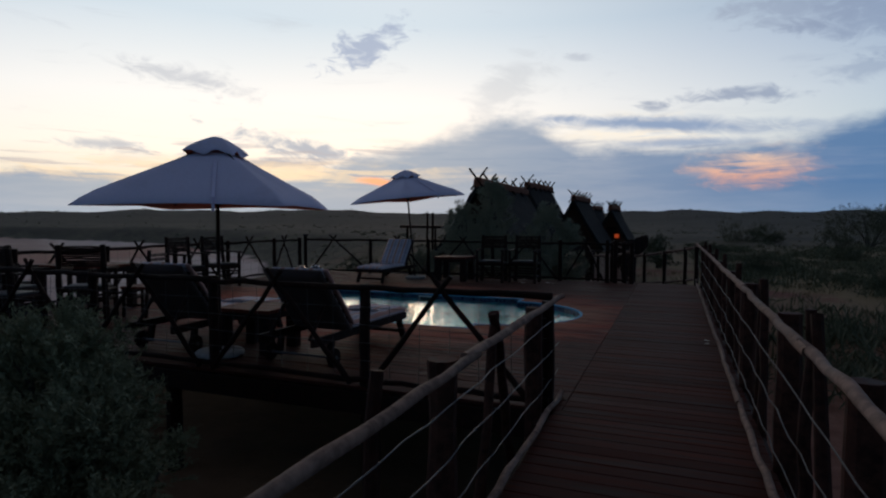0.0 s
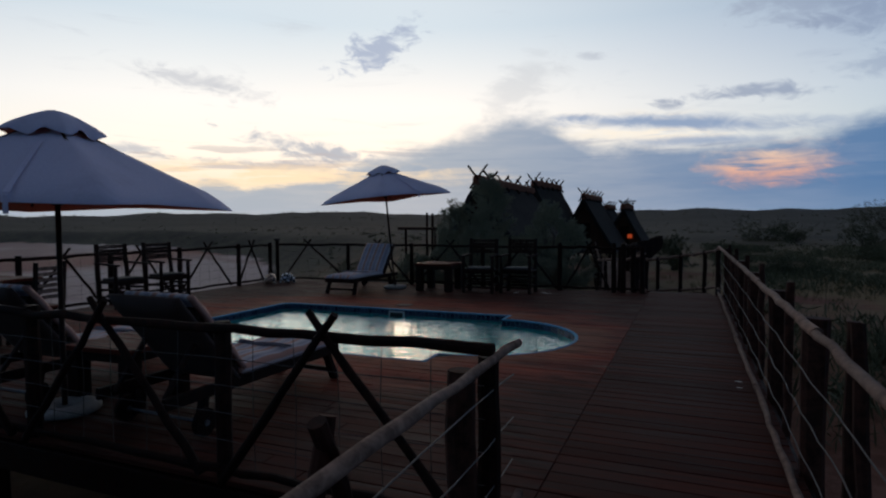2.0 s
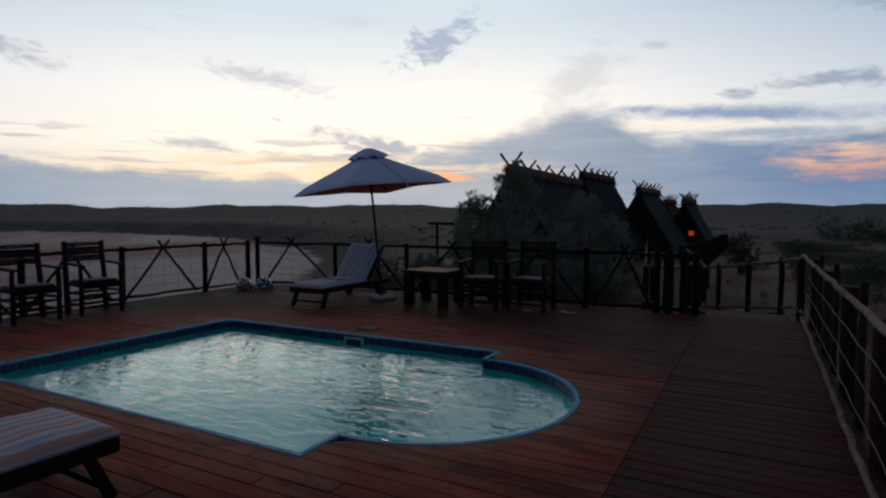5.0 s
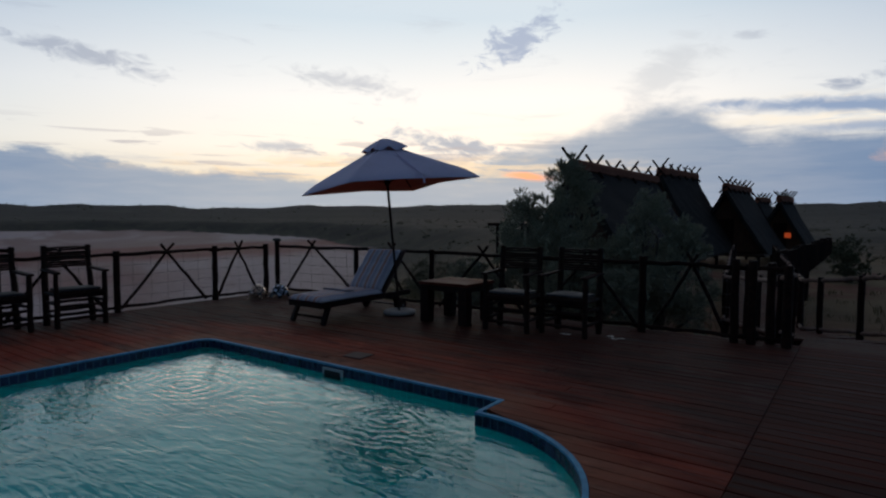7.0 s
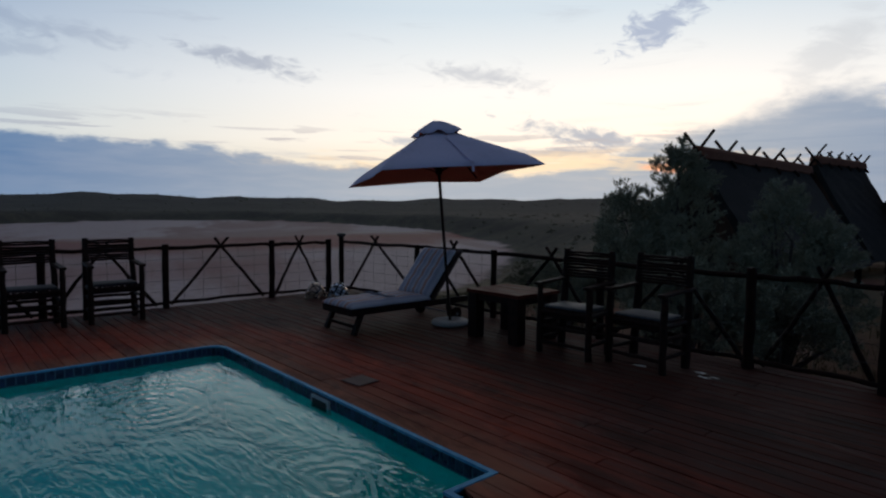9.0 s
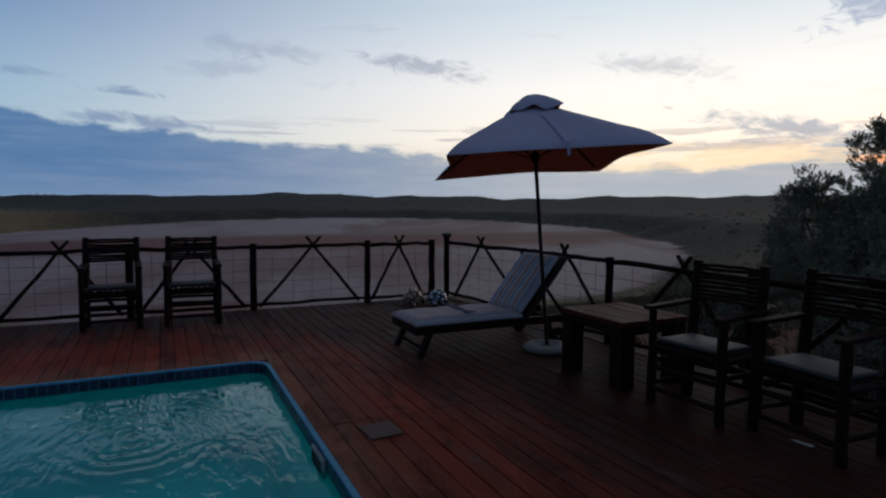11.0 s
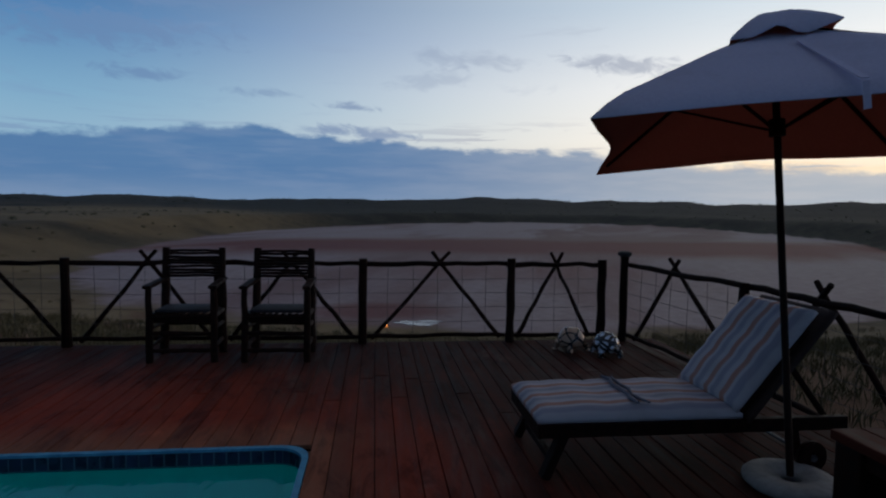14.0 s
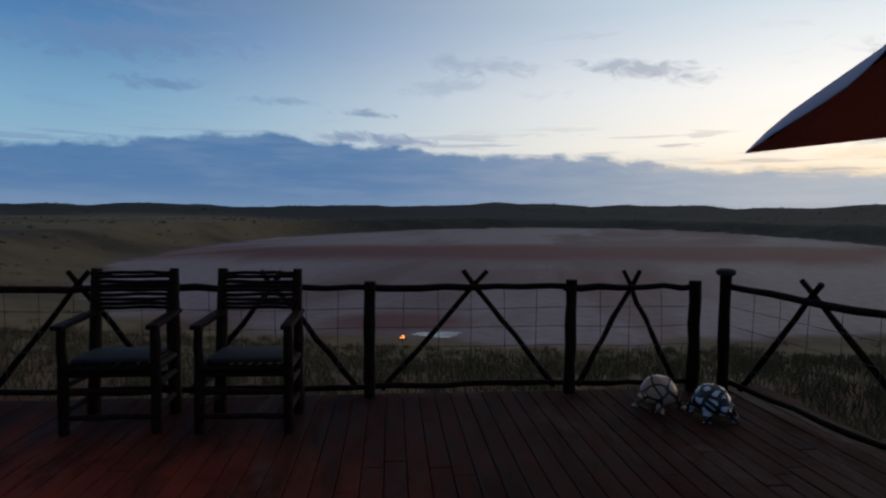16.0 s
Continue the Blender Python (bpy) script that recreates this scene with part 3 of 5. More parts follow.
def ground_height(x, y):
    x, y = np.asarray(x, float), np.asarray(y, float)
    e = pan_dist(x, y)
    rise = smooth01((e - 1.0) * 135.0 / 28.0)
    r = np.hypot(x + 5, y - 10)
    az = np.arctan2(x + 5, y - 10)
    z = -5.5 + 4.3 * rise
    z += rise * smooth01((r - 16) / 40) * (.35 * np.sin(x * .09 + 1.3) * np.sin(y * .075) + .25 * np.sin(x * .031 - y * .043))
    crag = sum(a * np.abs(np.sin(az * f + p)) for a, f, p in ((.9, 31, .3), (.7, 47, 1.1), (.5, 83, 2.0)))
    hill = 12.0 + crag + 1.7 * np.sin(az * 9 + 1) + 1.3 * np.sin(az * 23 + 2) + .7 * np.sin(az * 57) - 4.0 * np.exp(-((az + 2.05) / .3) ** 2)
    z += hill * smooth01((r - 330) / 430) - 26 * smooth01((r - 800) / 900)
    return z


def make_ground():
    na = 320
    rr = np.concatenate([np.linspace(1.5, 60, 40), np.geomspace(62, 3200, 90)])
    aa = np.linspace(0, 2 * math.pi, na, endpoint=False)
    X = -5 + rr[:, None] * np.sin(aa)
    Y = 10 + rr[:, None] * np.cos(aa)
    Z = ground_height(X, Y)
    verts = np.stack([X, Y, Z], -1).reshape(-1, 3).tolist()
    centre = len(verts)
    verts.append((-5, 10, float(ground_height(-5, 10))))
    faces = [(centre, (k + 1) % na, k) for k in range(na)]
    for i in range(len(rr) - 1):
        o, q = i * na, (i + 1) * na
        faces += [(o + k, o + (k + 1) % na, q + (k + 1) % na, q + k) for k in range(na)]
    me = bpy.data.meshes.new("ground")
    me.from_pydata(verts, [], faces)
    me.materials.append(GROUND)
    me.polygons.foreach_set("use_smooth", [True] * len(me.polygons))
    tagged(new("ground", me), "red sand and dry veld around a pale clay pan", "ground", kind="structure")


make_ground()


# ---- deck ----
PLANK, GAP = 0.14, 0.0048
DECK_W, DECK_E, DECK_S, DECK_N = -10.12, 0.60, 4.62, 15.02
WALK_W = -0.86


def pool_outline(n=28, grow=0.0):
    """The rim, counter-clockwise: a rectangle with rounded corners and a round end."""
    W, E, S, N, R, c = POOL_W - grow, POOL_E + grow, POOL_S - grow, POOL_N + grow, ARC_R + grow, 0.2
    pts = []
    dyn = math.sqrt(max(R * R - (E - ARC_X) ** 2, 0))
    a1 = math.atan2(dyn, E - ARC_X)
    for k in range(7):
        a = math.pi + k * math.pi / 12
        pts.append((W + c + c * math.cos(a), S + c + c * math.sin(a)))
    pts.append((E, S))
    for k in range(n + 1):
        a = -a1 + 2 * a1 * k / n
        pts.append((ARC_X + R * math.cos(a), ARC_Y + R * math.sin(a)))
    pts.append((E, N))
    for k in range(7):
        a = math.pi / 2 + k * math.pi / 12
        pts.append((W + c + c * math.cos(a), N - c + c * math.sin(a)))
    return pts


def pool_span(y, grow):
    """West and east ends of the pool along a line of constant y, or None."""
    S, N = POOL_S - grow, POOL_N + grow
    if y <= S or y >= N:
        return None
    east = POOL_E + grow
    R = ARC_R + grow
    if abs(y - ARC_Y) < R:
        east = max(east, ARC_X + math.sqrt(R * R - (y - ARC_Y) ** 2))
    return POOL_W - grow, east


def plank_mesh(L0, L1, R0, R1, w, th=0.03):
    """A board whose two ends may be cut on the slant; its origin is its centre."""
    b2 = 0.004
    v = []
    for z, i in ((-th, 0), (-b2, 0), (0, b2)):
        v += [(L0 + i, -w / 2 + i, z), (R0 - i, -w / 2 + i, z), (R1 - i, w / 2 - i, z), (L1 + i, w / 2 - i, z)]
    f = [(3, 2, 1, 0), (8, 9, 10, 11)]
    for o in (0, 4):
        f += [(o + k, o + (k + 1) % 4, o + 4 + (k + 1) % 4, o + 4 + k) for k in range(4)]
    return v, f


def split_at(x0, x1, joints):
    xs = [x0] + [j for j in joints if x0 + .3 < j < x1 - .3] + [x1]
    return list(zip(xs, xs[1:]))


def make_deck():
    deck = tagged(new("floor"), "red-brown timber deck boards round a swimming pool", "deck", kind="structure")
    rng = random.Random(3)
    singles, rest = [], []
    y = -5.0
    while y < DECK_N - .01:
        y1 = min(y + PLANK, DECK_N)
        for cut in (DECK_S, POOL_S, POOL_N):
            if y + .03 < cut < y1 + .03:
                y1 = cut
        yc = (y + y1) / 2
        w = y1 - y - GAP
        runs = []
        if yc < DECK_S:
            runs.append((WALK_W, WALK_W, .60, .60))
        else:
            a, c = pool_span(y + .003, .0), pool_span(y1 - .003, .0)
            if a is None and c is None:
                runs.append((DECK_W, DECK_W, DECK_E, DECK_E))
            else:
                a, c = a or c, c or a
                runs.append((DECK_W, DECK_W, a[0], c[0]))
                runs.append((a[1], c[1], DECK_E, DECK_E))
        for L0, L1, R0, R1 in runs:
            j = [-8.7 + 1.1 * rng.random(), -5.05 if 11.1 < yc < 12.6 else -5.9 + 1.8 * rng.random(), -3.3 + 1.2 * rng.random(), -.80]
            if yc < DECK_S:
                j = []
            segs = split_at(min(L0, L1), max(R0, R1), j)
            for k, (p, q) in enumerate(segs):
                l0, l1 = (L0, L1) if k == 0 else (p + .002, p + .002)
                r0, r1 = (R0, R1) if k == len(segs) - 1 else (q - .002, q - .002)
                cx = (min(l0, l1) + max(r0, r1)) / 2
                item = (cx, yc, rng.uniform(-.002, .002), l0 - cx, l1 - cx, r0 - cx, r1 - cx, w)
                near = (-1.5 < yc and ((yc > 11.1 and -9.9 < cx < -2.0) or (cx < -7.0 and 7.0 < yc < 14.9) or (cx > -1.3 and -1.5 < yc) or (cx < 0 and yc < 7.72)))
                (singles if near and len(singles) < 380 else rest).append(item)
        y = y1
    shared = {}
    for cx, cy, cz, l0, l1, r0, r1, w in singles:
        key = (*(round(t, 3) for t in (l0, l1, r0, r1, w)), "east" if cx > -.8 else "pool")
        if key not in shared:
            me = bpy.data.meshes.new("plank")
            v, f = plank_mesh(*key[:5])
            me.from_pydata(v, [], f)
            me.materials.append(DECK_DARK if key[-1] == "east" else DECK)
            shared[key] = me
        ob = new("plank", shared[key])
        ob.location = (cx, cy, cz)
        ob.parent = deck
    vs, fs = [], []
    for cx, cy, cz, l0, l1, r0, r1, w in rest:
        v, f = plank_mesh(l0, l1, r0, r1, w)
        o = len(vs)
        vs += [(a + cx, c + cy, d + cz) for a, c, d in v]
        fs += [tuple(o + k for k in q) for q in f]
    me = bpy.data.meshes.new("planks")
    me.from_pydata(vs, [], fs)
    me.materials.append(DECK_REST)
    ob = tagged(new("planks", me), kind="stuff")
    ob.parent = deck
    # unseen sheets added close under the planks, shutting the gaps to light
    for x0, y0, x1, y1 in ((WALK_W, -5, .58, DECK_S), (DECK_W, DECK_S, DECK_E, POOL_S - .06), (DECK_W, POOL_N + .06, DECK_E, DECK_N), (DECK_W, POOL_S - .06, POOL_W - .06, POOL_N + .06), (ARC_X + ARC_R + .06, POOL_S - .06, DECK_E, POOL_N + .06)):
        part("bearer", box_mesh(x0 + .01, y0 + .004, -.075, x1 - .01, y1 - .004, -.05, .004), TIMBER, deck)
    # edge boards and the posts that carry the deck
    for a, c in (((DECK_W, DECK_S - .02, -.14), (WALK_W - .02, DECK_S - .02, -.14)), ((DECK_W - .02, DECK_S, -.14), (DECK_W - .02, DECK_N, -.14)),
                 ((DECK_W, DECK_N + .02, -.14), (-.95, DECK_N + .02, -.14)), ((WALK_W - .02, -5, -.14), (WALK_W - .02, DECK_S - .05, -.14)), ((.62, -5, -.14), (.62, DECK_N, -.14))):
        part("edge_board", slab_between(a, c, .035, .2), TIMBER, deck)
    for x, yy in [(-9.9, 4.8), (-7.5, 4.8), (-5.0, 4.8), (-2.6, 4.8), (-.9, 4.4), (-.8, 2.0), (-.8, -.5), (.5, 2.0), (.5, -.5), (.5, 4.6), (.5, 8), (.5, 11.5), (.5, 14.5), (-10, 8), (-10, 11.4), (-10, 14.7), (-6, 14.8), (-2.6, 14.8)]:
        zg = float(ground_height(x, yy))
        part("deck_pillar", pole_mesh((x, yy, zg - .2), (x, yy, -.035), .09, .085, .006, 4), POLE, deck)


# ---- pool ----
def ring_mesh(outer, inner, z0, z1):
    """A flat-topped rim between two outlines of equal count."""
    bm = bmesh.new()
    n = len(outer)
    A = [bm.verts.new((*p, z1)) for p in outer]
    B = [bm.verts.new((*p, z1)) for p in inner]
    C = [bm.verts.new((*p, z0)) for p in inner]
    D = [bm.verts.new((*p, z0)) for p in outer]
    for k in range(n):
        j = (k + 1) % n
        for P, Q in ((A, B), (B, C), (C, D), (D, A)):
            bm.faces.new((P[k], P[j], Q[j], Q[k]))
    bmesh.ops.recalc_face_normals(bm, faces=bm.faces)
    return bm


def make_pool():
    pool = thing("swimming_pool", -4.8, 9.4, 0, 0, "turquoise swimming pool with blue rim set in the deck", "pool", kind="structure")
    inv = Matrix.Translation((4.8, -9.4, 0))

    def child(name, bm, mat, label=""):
        bm.transform(inv)
        return part(name, bm, mat, pool, label)

    rim_o, rim_i = pool_outline(grow=-.002), pool_outline(grow=-.040)
    child("coping", ring_mesh(rim_o, rim_i, -.014, .004), COPING, "light blue rim")
    wall = pool_outline(grow=-.035)
    bm = bmesh.new()
    A = [bm.verts.new((*p, -.012)) for p in wall]
    B = [bm.verts.new((*p, -.90)) for p in wall]
    for k in range(len(wall)):
        j = (k + 1) % len(wall)
        bm.faces.new((A[k], A[j], B[j], B[k]))
    bm.faces.new(B)
    child("basin", bm, SHELL)
    shelf = [(ARC_X - .55, ARC_Y - 1.2)] + [(ARC_X + (ARC_R - .045) * math.cos(a), ARC_Y + (ARC_R - .045) * math.sin(a)) for a in (-1.52 + 3.04 * k / 24 for k in range(25))] + [(ARC_X - .55, ARC_Y + 1.2)]
    bm = bmesh.new()
    top = bm.faces.new([bm.verts.new((*p, -.55)) for p in shelf])
    ext = bmesh.ops.extrude_face_region(bm, geom=[top])
    for v in ext["geom"]:
        if isinstance(v, bmesh.types.BMVert):
            v.co.z = -.895
    bmesh.ops.recalc_face_normals(bm, faces=bm.faces)
    child("entry_step", bm, STEP, "pale blue shallow entry step")
    inner = pool_outline(grow=-.0375)
    bm = bmesh.new()
    A = [bm.verts.new((*p, -.013)) for p in inner]
    B = [bm.verts.new((*p, -.112)) for p in inner]
    for k in range(len(inner)):
        j = (k + 1) % len(inner)
        bm.faces.new((A[k], A[j], B[j], B[k]))
    child("grout_band", bm, GROUT)
    # a row of mosaic tiles below the rim
    t, step = .007, .078
    shared = bpy.data.meshes.new("tile")
    w, h = .034, .041
    v = [(x, y, z) for z in (-h, h) for x, y in ((-w, 0), (w, 0), (w, t), (-w, t))]
    shared.from_pydata(v, [], [(0, 1, 2, 3), (4, 7, 6, 5), (0, 4, 5, 1), (1, 5, 6, 2), (2, 6, 7, 3), (3, 7, 4, 0)])
    shared.materials.append(TILE)
    vs, fs = [], []
    n = len(wall)
    for k in range(n):
        a, c = Vector((*wall[k], 0)), Vector((*wall[(k + 1) % n], 0))
        d = c - a
        cnt = max(1, round(d.length / step))
        rot = Matrix.Rotation(math.atan2(d.y, d.x), 4, "Z")
        west = max(a.x, c.x) < -6.85
        north = min(a.y, c.y) > 11.0
        for i in range(cnt):
            p = a + d * ((i + .5) / cnt)
            m = Matrix.Translation((p.x, p.y, -.058)) @ rot @ Matrix.Diagonal((d.length / cnt / step, 1, 1, 1))
            if west or north:
                ob = new("tile", shared)
                ob.parent = pool
                ob.matrix_basis = inv @ m
            else:
                o = len(vs)
                vs += [tuple(inv @ m @ Vector(q)) for q in v]
                fs += [tuple(o + q for q in f) for f in ((0, 1, 2, 3), (4, 7, 6, 5), (0, 4, 5, 1), (1, 5, 6, 2), (2, 6, 7, 3), (3, 7, 4, 0))]
    me = bpy.data.meshes.new("tiles")
    me.from_pydata(vs, [], fs)
    me.materials.append(TILE)
    tagged(new("tiles", me), kind="stuff").parent = pool
    # skimmer mouth
    bm = box_mesh(-4.86, 11.028, -.155, -4.56, 11.06, -.035, .004)
    child("skimmer_frame", bm, PALE_PLASTIC, "pale plastic skimmer frame")
    bm = box_mesh(-4.83, 11.022, -.135, -4.59, 11.036, -.058, .002)
    child("skimmer_mouth", bm, RUBBER)
    # water
    wl = pool_outline(grow=-.03)
    bm = bmesh.new()
    bm.faces.new([bm.verts.new((*p, 0)) for p in wl])
    bm.transform(inv)
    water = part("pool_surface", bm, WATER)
    water.matrix_basis = pose(-4.8, 9.4, -.104)
    bpy.data.objects[water.name].visible_shadow = False
    tagged(water, "rippled turquoise pool surface reflecting the evening sky", "water", kind="structure")


make_pool()
lid = part("skimmer_lid", box_mesh(-.13, -.12, 0, .13, .12, .012, .005), PLASTIC)
lid.matrix_basis = pose(-4.79, 11.5, .002, 0, 0, 4)
tagged(lid, "square pale plastic skimmer lid on deck boards", "lid")


# ---- fences ----
def mesh_wire(parent, p, q, z0, z1, step=.28, rows=5):
    """Square wire netting between two points."""
    bm = bmesh.new()
    p, q = Vector(p), Vector(q)
    d = q - p
    n = max(1, round(d.length / step))
    r = .0025
    for i in range(1, n):
        a = p + d * (i / n)
        j = rnd.uniform(-.012, .012)
        tube(bm, [(a.x, a.y, z0), (a.x + j, a.y + j, (z0 + z1) / 2), (a.x, a.y, z1)], r, 4)
    for k in range(1, rows):
        z = z0 + (z1 - z0) * k / rows
        tube(bm, [(p.x, p.y, z), (p.x + d.x * .5, p.y + d.y * .5, z - rnd.uniform(.0, .02)), (q.x, q.y, z)], r, 4)
    return part("wire_netting", bm, WIRE, parent, "thin square wire netting")


def fence_run(name, pts, label, h=1.0, post_r=.052, crosses=True, out=(0, 0), skip_wire=(), shift=(0,) * 9):
    """Posts at pts, two rails, crossed braces and netting between them."""
    f = thing(name, label=label, category="fence", group="pole fences round the deck")
    ox, oy = out
    for x, y, hh in pts:
        part("post", pole_mesh((x, y, -.16), (x, y, hh), post_r * rnd.uniform(.95, 1.1), None, .005, 6), POLE, f)
    for i, (a, c) in enumerate(zip(pts, pts[1:])):
        a3, c3 = Vector((a[0], a[1], 0)), Vector((c[0], c[1], 0))
        L = (c3 - a3).length
        e = (c3 - a3).normalized()
        za, zc = h - .06, h - .06
        side = Vector((ox, oy, 0)) * .06
        part("top_rail", pole_mesh(a3 - e * .05 + side + Vector((0, 0, za)), c3 + e * .05 + side + Vector((0, 0, zc)), .031, .027, .013, 8), POLE, f)
        part("bottom_rail", pole_mesh(a3 - e * .03 + side + Vector((0, 0, .07)), c3 + e * .03 + side + Vector((0, 0, .07)), .027, .023, .012, 8), POLE, f)
        if i not in skip_wire:
            mesh_wire(f, a3 + side, c3 + side, .08, h - .07)
        if crosses and L > .9:
            mid = (a3 + c3) / 2 + e * (rnd.uniform(-.05, .05) + shift[i])
            lean = .10 * L / 1.7
            part("brace", pole_mesh(a3 + e * .10 + side * 1.6 + Vector((0, 0, .03)), mid + e * lean + side * 1.6 + Vector((0, 0, h + .08)), .027, .022, .010, 7), POLE, f)
            part("brace", pole_mesh(c3 - e * .10 + side * 2.4 + Vector((0, 0, .03)), mid - e * lean + side * 2.4 + Vector((0, 0, h + .08)), .027, .022, .010, 7), POLE, f)
    return f


XF = -10.05
fence_run("pole_fence", [(XF, 4.75, 1.0), (XF, 6.40, 1.02), (XF, 8.10, 1.0), (XF, 9.74, 1.0), (XF, 11.37, 1.0), (XF, 13.14, 1.01), (XF + .02, 14.27, 1.0)],
          "dark creosoted pole fence with crossed braces facing the pan", out=(-1, 0))
YF = 14.78
fence_run("pole_fence", [(-10.02, 14.55, 1.05), (-8.0, YF, .98), (-6.22, YF, 1.0), (-4.4, YF, 1.0), (-2.64, YF, 1.03), (-1.50, YF, 1.04)],
          "dark creosoted pole fence with crossed braces beside the trees", out=(0, 1), shift=(-.22, -.15, 0, 0, 0))
cap = part("post_cap", lifted(tube(bmesh.new(), [(-10.02, 14.55, 0), (-10.02, 14.55, .015), (-10.02, 14.55, .05), (-10.02, 14.55, .065)], [.062, .082, .082, .05], 14), 1.045), RUBBER, bpy.data.objects["pole_fence.001"], "dark flat cap on the corner post")
YC = 4.68
fence_run("pole_fence", [(-.93, YC, .86), (-2.59, YC, .93), (-4.33, YC, .94), (-6.05, YC, .95), (-7.8, YC, .95), (-9.6, YC, .98)],
          "dark creosoted pole fence with crossed braces behind the sun loungers", h=.96, out=(0, -1))

gate = thing("gate_posts", label="cluster of dark upright poles at the deck's exit", category="gate")
for x, y, h in ((-1.31, 14.80, 1.03), (-1.12, 14.95, 1.0), (-.93, 14.82, .98), (-1.42, 15.25, .95)):
    part("post", pole_mesh((x, y, -.16), (x, y, h), .055, .05, .006, 6), POLE, gate)
part("rail", pole_mesh((-1.5, 14.84, .93), (-.9, 14.86, .93), .03, .028, .008, 4), POLE, gate)
part("rail", pole_mesh((-1.5, 14.84, .07), (-.9, 14.86, .07), .027, .025, .008, 4), POLE, gate)


def wavy(p, q, n, amp, sag=0.0):
    p, q = Vector(p), Vector(q)
    return [p.lerp(q, i / n) + Vector((rnd.uniform(-amp, amp), rnd.uniform(-amp, amp), rnd.uniform(-amp, amp) - sag * 4 * (i / n) * (1 - i / n))) for i in range(n + 1)]


def handrail(name, x, y0, y1, top, posts, thin, out, label):
    """Pale crooked rail on dark posts, with twisted wires and a rail along the floor."""
    f = thing(name, label=label, category="railing", group="walkway railings")
    n = max(1, round((y1 - y0) / 2.6))
    for i in range(n):
        a, c = y0 + (y1 - y0) * i / n, y0 + (y1 - y0) * (i + 1) / n
        bm = bmesh.new()
        pts = wavy((x, a - .10, top + rnd.uniform(-.012, .012)), (x + rnd.uniform(-.015, .015), c + .06, top), 11, .008)
        tube(bm, pts, [rnd.uniform(.022, .028) * (1.05 - .2 * k / 11) for k in range(12)], 10)
        part("top_rail", bm, PALE, f, "pale weathered crooked pole", True)
        bm = bmesh.new()
        tube(bm, wavy((x, a - .08, .035), (x, c + .05, .035), 10, .010), [rnd.uniform(.019, .026) for k in range(11)], 9)
        part("kick_rail", bm, PALE, f, "", True)
    for z in (.24, .47, .70):
        bm = bmesh.new()
        k = int((y1 - y0) / .22)
        tube(bm, wavy((x + out * .02, y0, z), (x + out * .02, y1, z), k, .007), .0036, 5)
        part("twisted_wire", bm, WIRE, f)
    for y in posts:
        part("post", pole_mesh((x + out * .13, y, float(ground_height(x, y)) - .1), (x + out * .13, y, top - .04 + rnd.uniform(-.02, .03)), .074, .068, .008, 7, 10), LIT_POLE, f)
    for y, lean in thin:
        part("stake", pole_mesh((x + out * .10, y - lean * .5, -.5), (x + out * .12, y + lean * .5, top + .09), .034, .028, .014, 7), LIT_POLE, f)
    return f


handrail("walkway_railing", .52, -4.5, 15.1, .975, (-3.2, -1.3, .6, 2.47, 3.98, 5.95, 7.6, 9.4, 11.1, 12.8, 14.6), ((-.4, .3), (1.5, .2), (3.33, .05), (2.95, .55), (5.0, .1), (4.8, .4), (6.8, .1), (8.5, .3), (10.2, .1), (12.0, .2), (13.7, .1)), 1,
         "pale weathered pole railing with wires along the boardwalk")
handrail("walkway_railing", -.87, -4.5, 4.98, .865, (-3.4, -1.5, .4, 2.55, 4.50), ((3.62, -.55), (3.15, .5), (1.8, .15)), -1,
         "short pale weathered pole railing beside the boardwalk entrance")

# boardwalk that drops away to the chalets
bw = tagged(new("boardwalk"), "sloping timber boardwalk leading from the deck to the chalets", "boardwalk", kind="structure")
path = [Vector((-.20, 15.04, -.01)), Vector((-.22, 16.5, -.14)), Vector((-.75, 17.75, -.36)), Vector((-1.75, 19.3, -.48)), Vector((-3.6, 31.0, -.40))]
bmw = bmesh.new()
for a, c in zip(path, path[1:]):
    d = (c - a)
    n = max(1, round(d.length / .15))
    for i in range(n):
        p, q = a.lerp(c, (i + .04) / n), a.lerp(c, (i + .96) / n)
        side = d.cross(Vector((0, 0, 1))).normalized() * .62
        top4 = [p - side, p + side, q + side, q - side]
        T = [bmw.verts.new(v) for v in top4]
        B = [bmw.verts.new(v - Vector((0, 0, .035))) for v in top4]
        bmw.faces.new(T)
        bmw.faces.new(B[::-1])
        for k in range(4):
            bmw.faces.new((T[k], B[k], B[(k + 1) % 4], T[(k + 1) % 4]))
bmesh.ops.recalc_face_normals(bmw, faces=bmw.faces)
tagged(part("boards", bmw, DECK_REST, bw), kind="stuff")


def side_rail(name, pts, label, posts_each=.8):
    f = thing(name, label=label, category="railing", group="walkway railings")
    for a, c in zip(pts, pts[1:]):
        a, c = Vector(a), Vector(c)
        for z, r in ((.88, .036), (.05, .030)):
            bm = bmesh.new()
            tube(bm, wavy(a + Vector((0, 0, z)), c + Vector((0, 0, z)), 8, .012), r, 8)
            part("rail", bm, PALE, f, "pale weathered pole", True)
        n = max(1, round((c - a).length / posts_each))
        for i in range(n):
            p = a.lerp(c, (i + .5) / n)
            zg = float(ground_height(p.x, p.y))
            part("post", pole_mesh((p.x, p.y, zg - .1), (p.x, p.y, p.z + .93), .05, .045, .01, 6), POLE, f)
            if i % 2 == 0:
                part("stake", pole_mesh((p.x, p.y + .15, zg), (p.x + .02, p.y + .45, p.z + .92), .03, .025, .012, 6), POLE, f)
    return f


